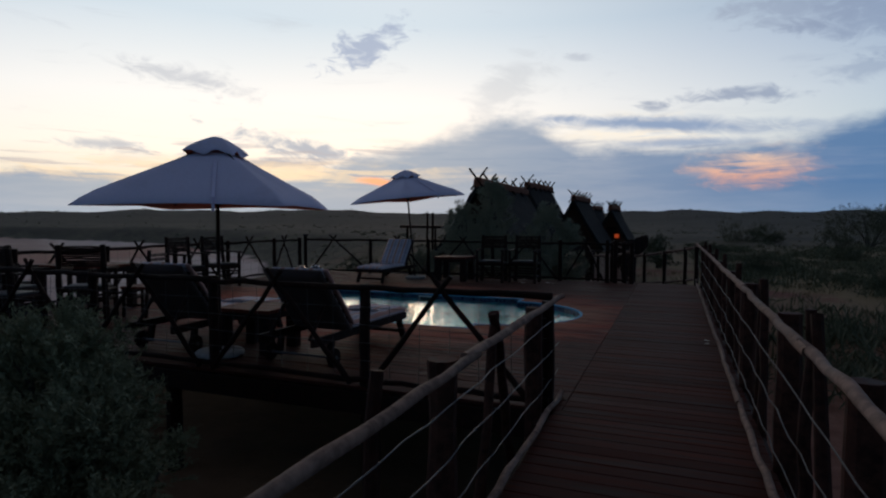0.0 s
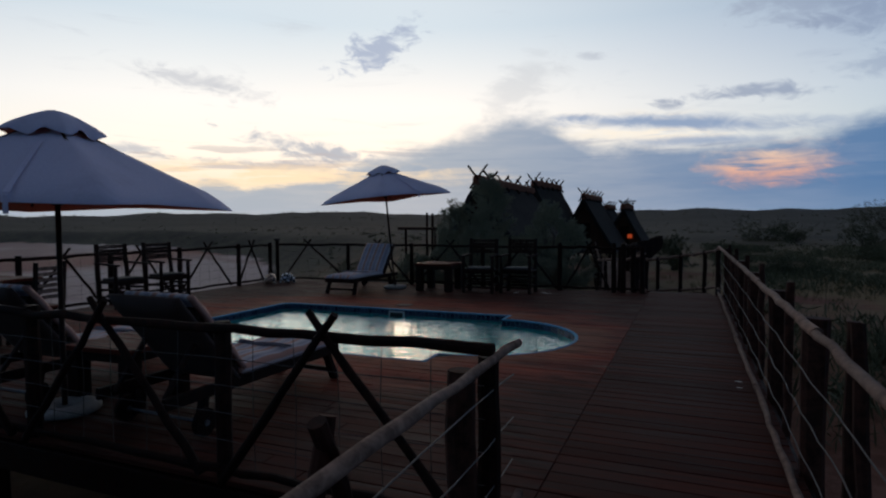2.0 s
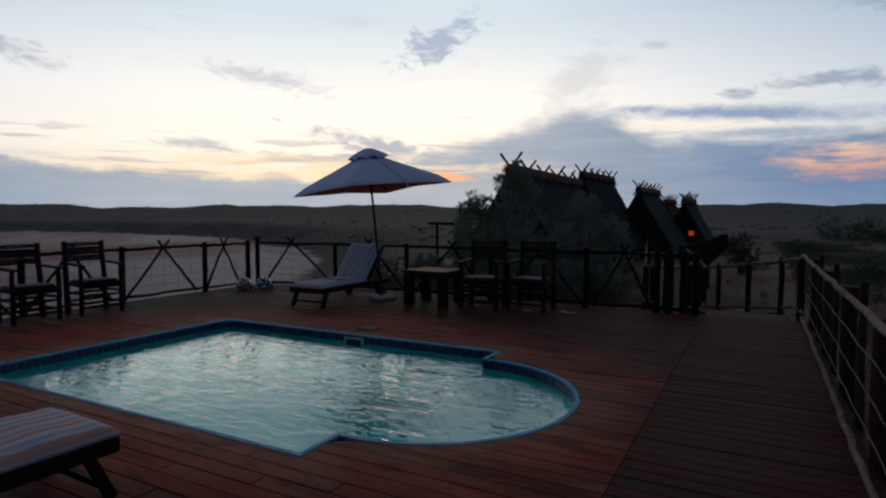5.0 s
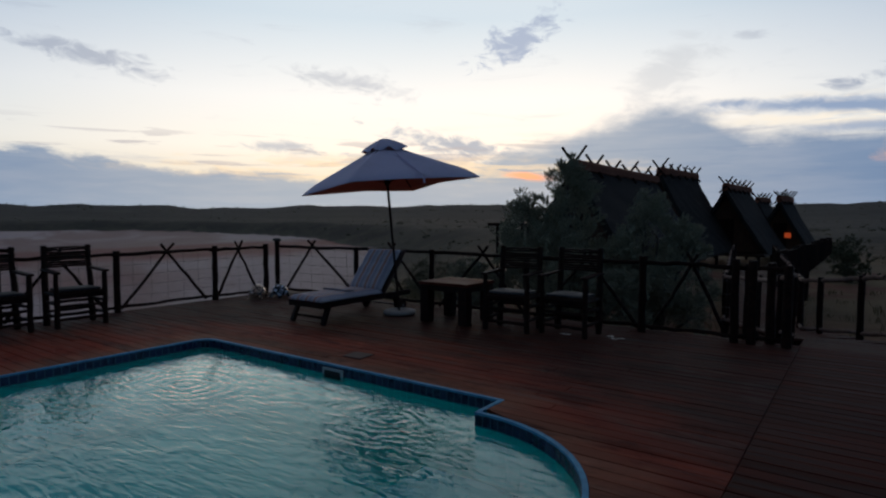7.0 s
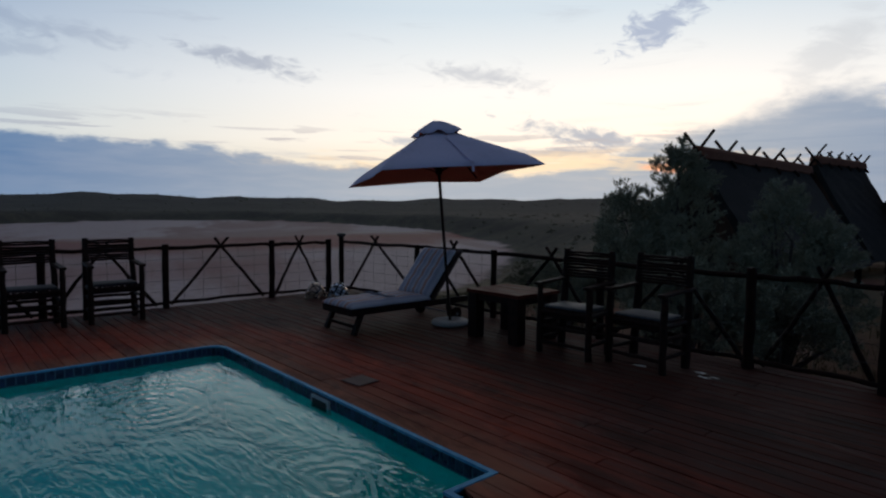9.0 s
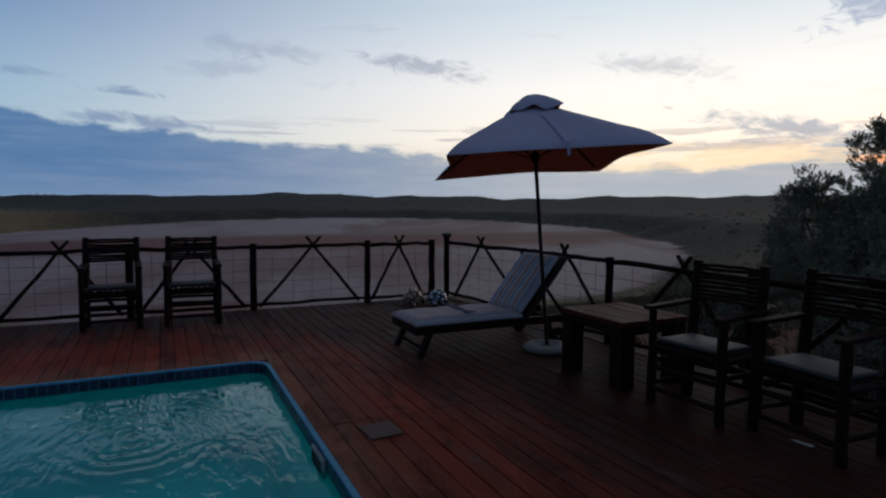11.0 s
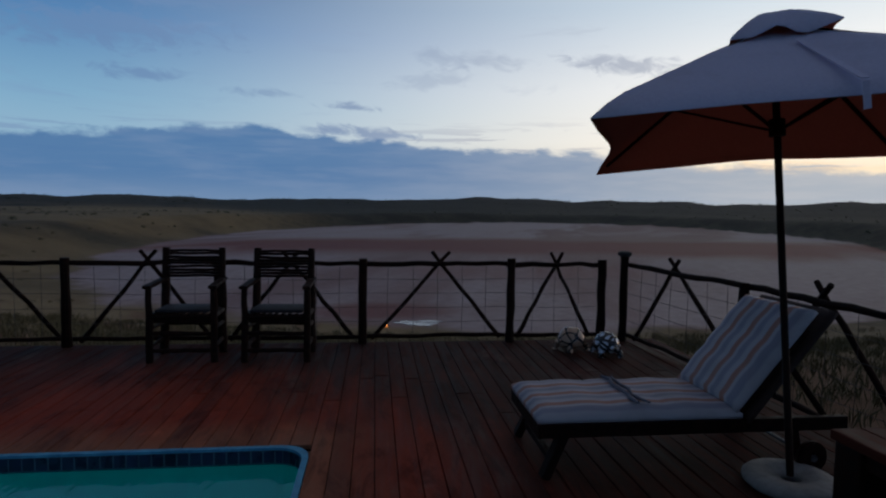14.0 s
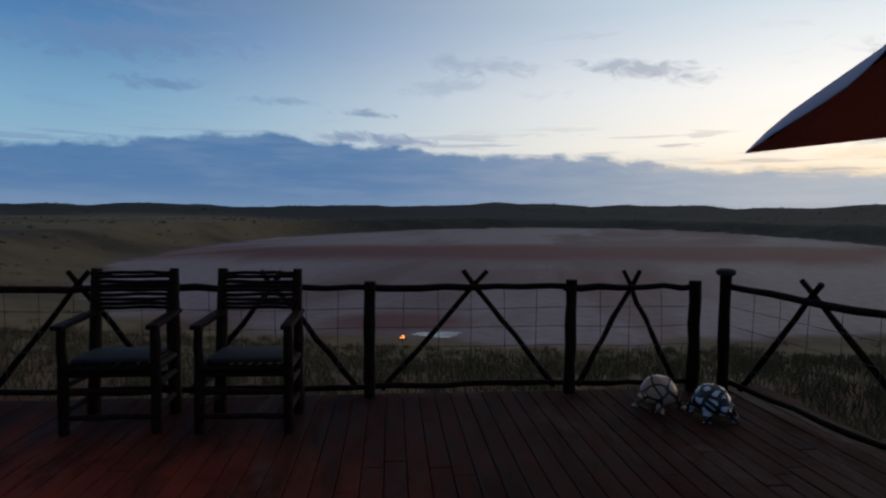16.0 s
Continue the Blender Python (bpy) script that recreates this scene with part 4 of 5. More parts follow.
side_rail("boardwalk_railing", [(.52, 15.12, .06), (.54, 16.6, -.06), (.05, 17.35, -.20), (-1.07, 18.7, -.44), (-2.95, 31.0, -.40)], "pale pole railing along the sloping boardwalk")
side_rail("boardwalk_railing", [(-1.0, 15.3, -.03), (-1.0, 16.4, -.14), (-1.45, 17.4, -.34), (-2.4, 19.1, -.48), (-4.25, 31.0, -.40)], "dark posted railing on the boardwalk's inner side")


# dark palings hung along the raised end of the boardwalk
screen = thing("paling_screen", label="dark paling screen along the raised boardwalk by the chalets", category="screen")
for i in range(30):
    t = .34 + .66 * i / 29
    px, py = -2.66 + 1.34 * t, 22.6 + 9.4 * t
    part("paling", pole_mesh((px, py, -.75 + .95 * t ** 1.6), (px, py, .42 + .34 * t + rnd.uniform(-.04, .05)), .11, .105, .01, 2, 7), POLE, screen)
for t in (.36, .5, .7):
    px, py = -2.70 + 1.34 * t, 22.6 + 9.4 * t
    part("post", pole_mesh((px, py, float(ground_height(px, py)) - .1), (px, py, .3), .08, .075, .01, 4), POLE, screen)
part("rail", pole_mesh((-2.26, 25.8, .12), (-1.38, 32.0, .45), .05, .05, .01, 8), POLE, screen)

# ---- furniture ----
def make_chair():
    c = thing("armchair", label="tall rustic dark pole armchair with stick back and grey pad", category="chair", group="rustic pole armchairs")
    w, d = .315, .21
    for sx in (-1, 1):
        part("leg", pole_mesh((sx * w, -d, 0), (sx * w, -d, .755), .037, .034, .004, 6), TIMBER, c)
        part("back_post", pole_mesh((sx * w * .97, d, 0), (sx * w * .92, d + .075, 1.14), .047, .038, .006, 8), TIMBER, c)
        part("armrest", slab_between((sx * w, -d - .07, .775), (sx * w * .96, d + .09, .805), .082, .035, .012), TIMBER, c)
        for z, r in ((.16, .021), (.34, .022), (.47, .026)):
            part("side_stretcher", pole_mesh((sx * w, -d, z), (sx * w * .97, d, z), r, r, .004, 4), TIMBER, c)
    for z, r in ((.12, .022), (.30, .022), (.47, .027)):
        part("front_stretcher", pole_mesh((-w, -d, z), (w, -d, z), r, r, .005, 5), TIMBER, c)
    for z, r in ((.20, .02), (.32, .02), (.47, .024)):
        part("back_stretcher", pole_mesh((-w, d + .02, z), (w, d + .02, z), r, r, .005, 5), TIMBER, c)
    for i in range(9):
        x = -w + .04 + (2 * w - .08) * i / 8
        part("seat_stick", pole_mesh((x, -d - .02, .492), (x, d + .02, .492), .017, .016, .003, 3, 7), TIMBER, c)
    pad = box_mesh(-w + .05, -d + .01, .507, w - .05, d - .02, .540, .014)
    part("seat_pad", pad, SEATPAD, c, "slate grey seat pad", True)
    z = .835
    for i in range(9):
        y = d + .075 * z / 1.14 - .02
        e = .03 if i in (0, 8) else rnd.uniform(.0, .035)
        part("back_slat", pole_mesh((-w * .93 - e, y, z), (w * .93 + e, y, z + rnd.uniform(-.008, .008)), .0155, .015, .006, 6, 7), TIMBER, c)
        z += .034
    part("apron", slab_between((-w, -d + .02, .43), (w, -d + .02, .43), .02, .05, .004), TIMBER, c)
    return c


chair = make_chair()
chair.matrix_basis = pose(-4.17, 13.93, 0, 0, 0, 3)
copy_thing(chair, pose(-3.38, 14.10, 0, 0, 0, -4))
for west in (copy_thing(chair, pose(-9.51, 9.56, 0, 0, 0, 91)), copy_thing(chair, pose(-9.47, 10.51, 0, 0, 0, 88))):
    for ch in west.children:
        if ch.name.startswith("seat_pad"):
            ch.data = ch.data.copy()
            ch.data.materials[0] = DARKPAD
            tagged(ch, "dark brown seat pad")


def pillow(w, l, t, nx=8, ny=14, tufts=True):
    """A soft mattress lying in x and y, puffed between its seams."""
    bm = bmesh.new()
    bmesh.ops.create_grid(bm, x_segments=nx * 2, y_segments=ny * 2, size=1)
    for v in bm.verts:
        x, y = v.co.x, v.co.y
        e = (1 - abs(x) ** 6) * (1 - abs(y) ** 10)
        puff = .86 + .14 * abs(math.cos(y * math.pi * 2.0)) if tufts else 1
        v.co = Vector((x * w / 2, y * l / 2, t * (.35 + .65 * e ** .5) * puff + .004 * noise.noise(Vector((x * 4, y * 9, 1)))))
    r = bmesh.ops.extrude_face_region(bm, geom=list(bm.faces))
    low = [q for q in r["geom"] if isinstance(q, bmesh.types.BMVert)]
    for v in low:
        v.co.z = 0
    bmesh.ops.recalc_face_normals(bm, faces=bm.faces)
    return bm


def make_lounger():
    """Foot end at the origin, head along +y."""
    c = thing("sun_lounger", label="wooden sun lounger with striped mattress and raised backrest", category="lounger", group="sun loungers")
    for sx in (-1, 1):
        part("side_rail", slab_between((sx * .335, -.02, .29), (sx * .335, 1.98, .29), .045, .085, .008), TIMBER, c)
        part("front_leg", slab_between((sx * .32, .14, .27), (sx * .33, .02, .0), .075, .055, .008), TIMBER, c)
        part("rear_leg", slab_between((sx * .32, 1.62, .27), (sx * .32, 1.66, .06), .07, .05, .008), TIMBER, c)
        bm = bmesh.new()
        bmesh.ops.create_cone(bm, cap_ends=True, segments=24, radius1=.10, radius2=.10, depth=.045, matrix=pose(sx * .40, 1.70, .10, 0, 90, 0))
        bmesh.ops.bevel(bm, geom=[e for e in bm.edges if len(e.link_faces) == 2 and e.calc_face_angle(0) > 1], offset=.01, segments=2, affect="EDGES")
        wheel = part("wheel", bm, TIMBER, c)
        bm = bmesh.new()
        bmesh.ops.create_cone(bm, cap_ends=True, segments=12, radius1=.022, radius2=.022, depth=.065, matrix=pose(sx * .40, 1.70, .10, 0, 90, 0))
        part("hub", bm, STEEL, wheel)
    part("leg_stretcher", slab_between((-.33, .08, .10), (.33, .08, .10), .05, .04, .006), TIMBER, c)
    part("axle", tube(bmesh.new(), [(-.42, 1.70, .10), (.42, 1.70, .10)], .012, 8), STEEL, c)
    part("end_board", slab_between((-.355, -.01, .29), (.355, -.01, .29), .03, .085, .006), TIMBER, c)
    for i in range(11):
        y = .08 + i * .112
        part("seat_slat", box_mesh(-.32, y, .318, .32, y + .085, .336, .004), TIMBER, c)
    a, top = Vector((0, 1.27, .34)), Vector((0, 1.71, .88))
    d = (top - a).normalized()
    nrm = Vector((0, -d.z, d.y))
    for sx in (-1, 1):
        part("back_rail", slab_between(a + Vector((sx * .29, 0, 0)), top + Vector((sx * .29, 0, 0)), .04, .045, .006), TIMBER, c)
        part("prop", slab_between((sx * .25, 1.56, .74), (sx * .25, 1.90, .30), .035, .03, .005), TIMBER, c)
    for i in range(6):
        p = a + d * (.08 + i * .118) + nrm * .03
        part("back_slat", slab_between(p + Vector((-.31, 0, 0)), p + Vector((.31, 0, 0)), .018, .085, .004), TIMBER, c)
    bm = pillow(.70, 1.30, .085)
    bm.transform(pose(0, .62, .337))
    mat = part("mattress", bm, STRIPE, c, "white mattress with rust and blue stripes", True)
    bm = pillow(.69, .80, .085, 8, 9)
    q = d.to_track_quat("Y", "Z").to_matrix().to_4x4()
    bm.transform(Matrix.Translation(a + d * .40 + nrm * .045) @ q)
    part("back_cushion", bm, STRIPE, c, "striped back cushion", True)
    cover = pillow(.72, .88, .075, 7, 8, False)
    cover.transform(Matrix.Translation(a + d * .44 - nrm * .030) @ q @ pose(0, 0, 0, 0, 180, 0))
    part("back_cover", cover, COVER, c, "plain brown cloth back", True)
    for yy, wd in ((.62, .030), (.67, .022)):
        bm = tube(bmesh.new(), [(-.30 + .1 * k, yy + .018 * math.sin(k * 2.1 + yy * 40), .428 + .006 * math.sin(k * 1.3)) for k in range(7)], [wd * .3, wd * .5, wd * .42, wd * .55, wd * .45, wd * .5, wd * .3], 8)
        part("strap", bm, STRAP, mat, "rumpled cloth tie", True)
    return c


lounger = make_lounger()
lounger.matrix_basis = pose(-6.80, 12.50, 0, 0, 0, 0)
copy_thing(lounger, pose(-3.54, 6.84, 0, 0, 0, 178))
copy_thing(lounger, pose(-5.46, 6.84, 0, 0, 0, 181))


def make_table(name, w, d, h, label, group, leg=.075, planks=5):
    t = thing(name, label=label, category="table", group=group)
    for i in range(planks):
        y0 = -d / 2 + d * i / planks
        part("top_plank", box_mesh(-w / 2, y0 + .002, h - .045, w / 2, y0 + d / planks - .002, h + rnd.uniform(-.002, .002), .006), TABLETOP, t)
    for sx in (-1, 1):
        for sy in (-1, 1):
            x, y = sx * (w / 2 - .09), sy * (d / 2 - .09)
            part("leg", box_mesh(x - leg, y - leg, 0, x + leg, y + leg, h - .046, .014), TIMBER, t)
        part("apron", box_mesh(sx * (w / 2 - .06) - .015, -d / 2 + .06, h - .13, sx * (w / 2 - .06) + .015, d / 2 - .06, h - .047, .004), TIMBER, t)
        part("apron", box_mesh(-w / 2 + .08, sx * (d / 2 - .06) - .015, h - .13, w / 2 - .08, sx * (d / 2 - .06) + .015, h - .047, .004), TIMBER, t)
    return t


tb = make_table("side_table", .86, .78, .60, "heavy low wooden side table with reddish plank top", "low side tables")
tb.matrix_basis = pose(-5.17, 14.02, 0, 0, 0, 0)
copy_thing(tb, pose(-4.50, 5.60, -.05, 0, 0, 2)).scale = (.85, .85, .92)
dt = make_table("dining_table", 1.30, .95, .76, "square wooden dining table with plank top", "dining tables", .06, 6)
dt.matrix_basis = pose(-9.20, 7.02, 0, 0, 0, 4)
for x, y, a in ((-8.10, 6.20, 215), (-8.95, 5.70, 182), (-9.65, 6.05, 170), (-8.2, 5.15, 190)):
    copy_thing(chair, pose(x, y, 0, 0, 0, a))


def make_dining_chair(slats, label):
    c = thing("dining_chair", label=label, category="chair", group="dining chairs")
    for sx in (-1, 1):
        part("leg", box_mesh(sx * .20 - .02, -.22, 0, sx * .20 + .02, -.18, .44, .004), TIMBER, c)
        part("back_post", slab_between((sx * .20, .20, 0), (sx * .20, .28, 1.04), .04, .04, .004), TIMBER, c)
        part("side_stretcher", box_mesh(sx * .20 - .012, -.19, .18, sx * .20 + .012, .21, .21, .003), TIMBER, c)
    part("seat", box_mesh(-.23, -.24, .44, .23, .22, .475, .008), TABLETOP, c)
    part("front_stretcher", box_mesh(-.19, -.21, .26, .19, -.19, .29, .003), TIMBER, c)
    for i in range(6):
        z = .60 + i * .072
        part("back_slat", slab_between((-.20, .20 + z * .077, z), (.20, .20 + z * .077, z), .016, .045, .003), slats, c)
    return c


# pale slats here stand for the light glinting on this chair's back
make_dining_chair(PALE, "dark wooden dining chair with back slats coloured pale as lit").matrix_basis = pose(-7.72, 6.85, 0, 0, 0, -82)

# ---- parasols ----
def canopy_mesh(R, rise, flap, rings=12, per=8, thick=.006, dome=0.0, wave=0.0):
    """A square canopy with four long corners, billowing panels and a hem that hangs down; the lower faces take slot 1."""
    bm = bmesh.new()
    n = per * 4
    grid = []
    apex = bm.verts.new((0, 0, rise))
    for i in range(1, rings + 1):
        t = i / rings
        ring = []
        for k in range(n):
            u = (k % per) / per
            a = math.pi / 2 * (k / per)
            s = math.sin(math.pi * u)
            straight = 1 / (abs(math.cos(a)) + abs(math.sin(a)))
            rad = R * (straight - .068 * s * t ** 3)
            body = (1 - t ** (1.0 + dome)) * rise - .03 * rise * math.sin(math.pi * t) * s
            hem = -flap * max(0, t - .86) / .14 * (1 - .55 * s)
            z = body + hem + .006 * noise.noise(Vector((a * 2, t * 5, R))) + wave * math.sin(a * 6 + 1) * t ** 3
            ring.append(bm.verts.new((rad * min(t, .95 + .8 * (t - .95)) * math.cos(a), rad * min(t, .95 + .8 * (t - .95)) * math.sin(a), z)))
        grid.append(ring)
    for k in range(n):
        bm.faces.new((apex, grid[0][k], grid[0][(k + 1) % n]))
    for a, c in zip(grid, grid[1:]):
        for k in range(n):
            bm.faces.new((a[k], c[k], c[(k + 1) % n], a[(k + 1) % n]))
    ext = bmesh.ops.extrude_face_region(bm, geom=list(bm.faces))
    for v in ext["geom"]:
        if isinstance(v, bmesh.types.BMVert):
            v.co.z -= thick
    bmesh.ops.recalc_face_normals(bm, faces=bm.faces)
    for f in bm.faces:
        f.material_index = 1 if f.normal.z < 0 else 0
    return bm


def make_parasol(R, eave, rise, label, strap_at):
    """Corners point along local x and y."""
    p = thing("parasol", label=label, category="parasol", group="parasols")
    top = part("canopy", lifted(canopy_mesh(R * 1.02, rise * .88, .045), eave + .04), CANVAS, p, "pale lavender grey canvas, underside coloured red-brown as light through it", True)
    top.data.materials.append(LIT_UNDERSIDE)
    cap = part("vent_cap", lifted(canopy_mesh(R * .265, .185, .012, 8, 8, .006, .55, .030), eave + rise * .79), CANVAS, p, "", True)
    cap.data.materials.append(LIT_UNDERSIDE)
    part("pole", tube(bmesh.new(), [(0, 0, .06), (0, 0, eave + rise - .02)], .021, 12), TIMBER, p, "", True)
    part("hub", tube(bmesh.new(), [(0, 0, eave + .02), (0, 0, eave + .12)], .045, 12), TIMBER, p)
    a = radians(strap_at)
    w = 1 / (abs(math.cos(a)) + abs(math.sin(a)))
    up = lambda t: Vector((R * w * t * math.cos(a), R * w * t * math.sin(a), eave + .04 + rise * .88 * (1 - t) + .004))
    tie = part("strap", slab_between(up(.34), up(.95), .035, .004, 0), CANVAS, p, "cloth tie strap")
    end = up(.96)
    part("strap_end", slab_between(end - Vector((0, 0, .01)), end - Vector((0, 0, .13)), .03, .004, 0), CANVAS, tie)
    for k in range(4):
        a = k * math.pi / 2
        c, s = math.cos(a), math.sin(a)
        rib = part("rib", slab_between((0, 0, eave + rise - .04), (R * .93 * c, R * .93 * s, eave + .045), .022, .018, .003), TIMBER, p)
        part("strut", slab_between((.03 * c, .03 * s, eave + .06), (R * .5 * c, R * .5 * s, eave + rise * .48), .018, .015, .003), TIMBER, rib)
    return p


def make_base(owner):
    bm = bmesh.new()
    prof = [(.06, 0), (.24, 0), (.262, .02), (.262, .045), (.24, .066), (.14, .075), (.10, .05), (.06, .05)]
    n = 32
    rings = [[bm.verts.new((r * math.cos(2 * math.pi * k / n), r * math.sin(2 * math.pi * k / n), z)) for k in range(n)] for r, z in prof]
    for a, c in zip(rings, rings[1:] + rings[:1]):
        for k in range(n):
            bm.faces.new((a[k], a[(k + 1) % n], c[(k + 1) % n], c[k]))
    bmesh.ops.recalc_face_normals(bm, faces=bm.faces)
    return part("base", bm, CONCRETE, owner, "round white concrete foot", True)


far_parasol = make_parasol(1.48, 2.05, .73, "square pale canvas parasol leaning slightly over a lounger", -40)
far_parasol.matrix_basis = pose(-6.24, 13.95, 0.0) @ pose(0, 0, 0, 2.0, -5.0, 0) @ pose(0, 0, 0, 0, 0, 23)
near_parasol = make_parasol(1.40, 1.64, .74, "square pale canvas parasol standing low between two loungers", -115)
near_parasol.matrix_basis = pose(-4.66, 5.12, 0, 0, 0, 65)
for q in (far_parasol, near_parasol):
    foot = make_base(q)
    at = q.matrix_basis.translation
    foot.matrix_basis = q.matrix_basis.inverted() @ pose(at.x, at.y, 0)


# ---- ornamental tortoises ----
def make_tortoise(mat, label):
    bm = bmesh.new()
    bmesh.ops.create_uvsphere(bm, u_segments=28, v_segments=14, radius=1)
    for v in bm.verts:
        z = v.co.z
        v.co = Vector((v.co.x * .165, v.co.y * .20, (.20 * z if z > 0 else .05 * z) + .09))
        if z > 0:
            v.co += v.co.normalized() * .008 * abs(math.sin(v.co.x * 28) * math.sin(v.co.y * 24))
    for sx in (-1, 1):
        for sy in (-1, 1):
            tube(bm, [(sx * .10, sy * .12, .09), (sx * .125, sy * .15, .04), (sx * .13, sy * .16, 0)], [.04, .036, .042], 8)
    tube(bm, [(0, -.17, .09), (0, -.23, .13), (0, -.265, .135), (0, -.285, .13)], [.035, .036, .034, .012], 10)
    tube(bm, [(0, .19, .07), (0, .235, .05)], [.02, .006], 6)
    ob = part("tortoise_ornament", bm, mat, None, "", True)
    return tagged(ob, label, "ornament", "tortoise ornaments")


make_tortoise(CREAM_SHELL, "glazed tortoise ornament with cream patched shell on the deck").matrix_basis = pose(-9.62, 13.76, 0, 0, 0, 30) @ Matrix.Scale(.9, 4)
make_tortoise(BLUE_SHELL, "glazed tortoise ornament with blue and white patched shell").matrix_basis = pose(-9.36, 14.08, 0, 0, 0, 88) @ Matrix.Scale(.88, 4)


# ---- chalets ----
def make_chalet(x, y, rz, length, ridge, half, floor_z, poles, label, lamp=False, stilt=True):
    """A steep thatched roof down to the floor, ridge along local +y, front gable at the origin."""
    h = thing("chalet", x, y, 0, rz, label, "hut", "thatched chalets")
    tht = .22
    for s in (-1, 1):
        bm = bmesh.new()
        ny, nz = 10, 10
        grid = {}
        for j in range(ny + 1):
            for i in range(nz + 1):
                t = i / nz
                jig = .035 * noise.noise(Vector((j * 1.7, i * 1.3, s * 3 + x)))
                px = s * (half * t ** 1.12 + jig)
                pz = ridge - (ridge - floor_z) * t
                py = -.35 + (length + .7) * j / ny + (.05 * noise.noise(Vector((i * .9, s, y))) if j in (0, ny) else 0)
                grid[j, i] = bm.verts.new((px, py, pz + jig))
        for j in range(ny):
            for i in range(nz):
                bm.faces.new((grid[j, i], grid[j + 1, i], grid[j + 1, i + 1], grid[j, i + 1]))
        r = bmesh.ops.extrude_face_region(bm, geom=list(bm.faces))
        for v in r["geom"]:
            if isinstance(v, bmesh.types.BMVert):
                v.co.x -= s * tht * .8
                v.co.z -= tht * .5
        bmesh.ops.recalc_face_normals(bm, faces=bm.faces)
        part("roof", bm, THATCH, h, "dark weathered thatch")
    bm = bmesh.new()
    tube(bm, [(0, -.38 + (length + .76) * k / 6, ridge + .01 + .02 * (k % 2)) for k in range(7)], [.20] * 7, 8)
    for v in bm.verts:
        v.co.x *= 1.35 if v.co.z < ridge else .9
        v.co.z = ridge + (v.co.z - ridge) * (1.7 if v.co.z < ridge else .7)
    part("ridge_cap", bm, RIDGE, h, "rust-coloured ridge cap")
    for k in range(poles):
        yy = -.30 + (length + .5) * k / max(1, poles - 1)
        for s in (-1, 1):
            tl = rnd.uniform(.40, .54) * (1.15 if k == 0 else .95)
            part("ridge_pole", pole_mesh((-s * .34, yy + s * .05, ridge - .42), (s * tl * .72, yy + s * .05 + rnd.uniform(-.05, .05), ridge + tl), .05, .045, .01, 4), POLE, h)
    for yy, nm in ((.12, "front_wall"), (length - .12, "back_wall")):
        bm = bmesh.new()
        g2 = half * .86
        v0 = [bm.verts.new(q) for q in ((-g2, yy, floor_z + .05), (g2, yy, floor_z + .05), (0, yy, ridge - .25))]
        f0 = bm.faces.new(v0)
        r = bmesh.ops.extrude_face_region(bm, geom=[f0])
        for v in r["geom"]:
            if isinstance(v, bmesh.types.BMVert):
                v.co.y += .06
        bmesh.ops.recalc_face_normals(bm, faces=bm.faces)
        wallp = part(nm, bm, GABLE, h, "brown timber gable")
        if yy < 1:
            part("door_leaf", box_mesh(-.42, yy - .04, floor_z + .08, .42, yy - .005, floor_z + 1.95, .008), TIMBER, wallp)
            if lamp:
                part("lamp_window", box_mesh(.30, yy - .07, .08, .68, yy - .045, .42, .004), LAMPLIGHT, wallp, "window lit orange by a lamp")
    part("platform", box_mesh(-half, -1.3, floor_z - .12, half, length + .3, floor_z, .02), TIMBER, h)
    for sx in (-1, 1):
        for yy in (-1.1, length * .5, length):
            gz = float(ground_height(x, y))
            part("stilt", pole_mesh((sx * half * .85, yy, gz - .2), (sx * half * .85, yy, floor_z - .12), .09, .08, .01, 4), POLE, h)
    return h


make_chalet(-8.35, 25.9, 1.5, 9.8, 3.34, 2.4, -.35, 6, "steep thatched chalet with crossed ridge poles behind trees")
make_chalet(-9.2, 39.2, -4, 5.4, 3.98, 2.5, -.45, 6, "second steep thatched chalet with crossed ridge poles")
make_chalet(-6.95, 44.4, -2, 6.0, 3.30, 2.3, -.6, 6, "smaller distant thatched chalet beside the boardwalk")
make_chalet(-5.0, 51.8, -5, 3.2, 2.72, 2.0, -.9, 5, "most distant thatched chalet with an orange lamp-lit window", True)
make_chalet(-7.2, 58.5, -5, 3.0, 2.85, 1.9, -.9, 4, "distant thatched chalet hidden between its neighbours")

# bird table standing in the veld
bt = thing("bird_table", label="rough plank table on tall stakes in the veld", category="bird table")
gz = float(ground_height(-13, 30))
for dx2, dy2, hh in ((-.9, 0, 1.15), (.75, .1, 1.12), (.1, .5, 2.0), (.45, .45, 1.95), (1.55, .3, 2.0)):
    part("stake", pole_mesh((-13 + dx2, 30 + dy2, gz - .2), (-13 + dx2, 30 + dy2, hh), .07, .06, .01, 5), POLE, bt)
part("plank_top", slab_between((-14.2, 29.9, 1.17), (-11.9, 30.2, 1.15), .7, .14, .02), TIMBER, bt)


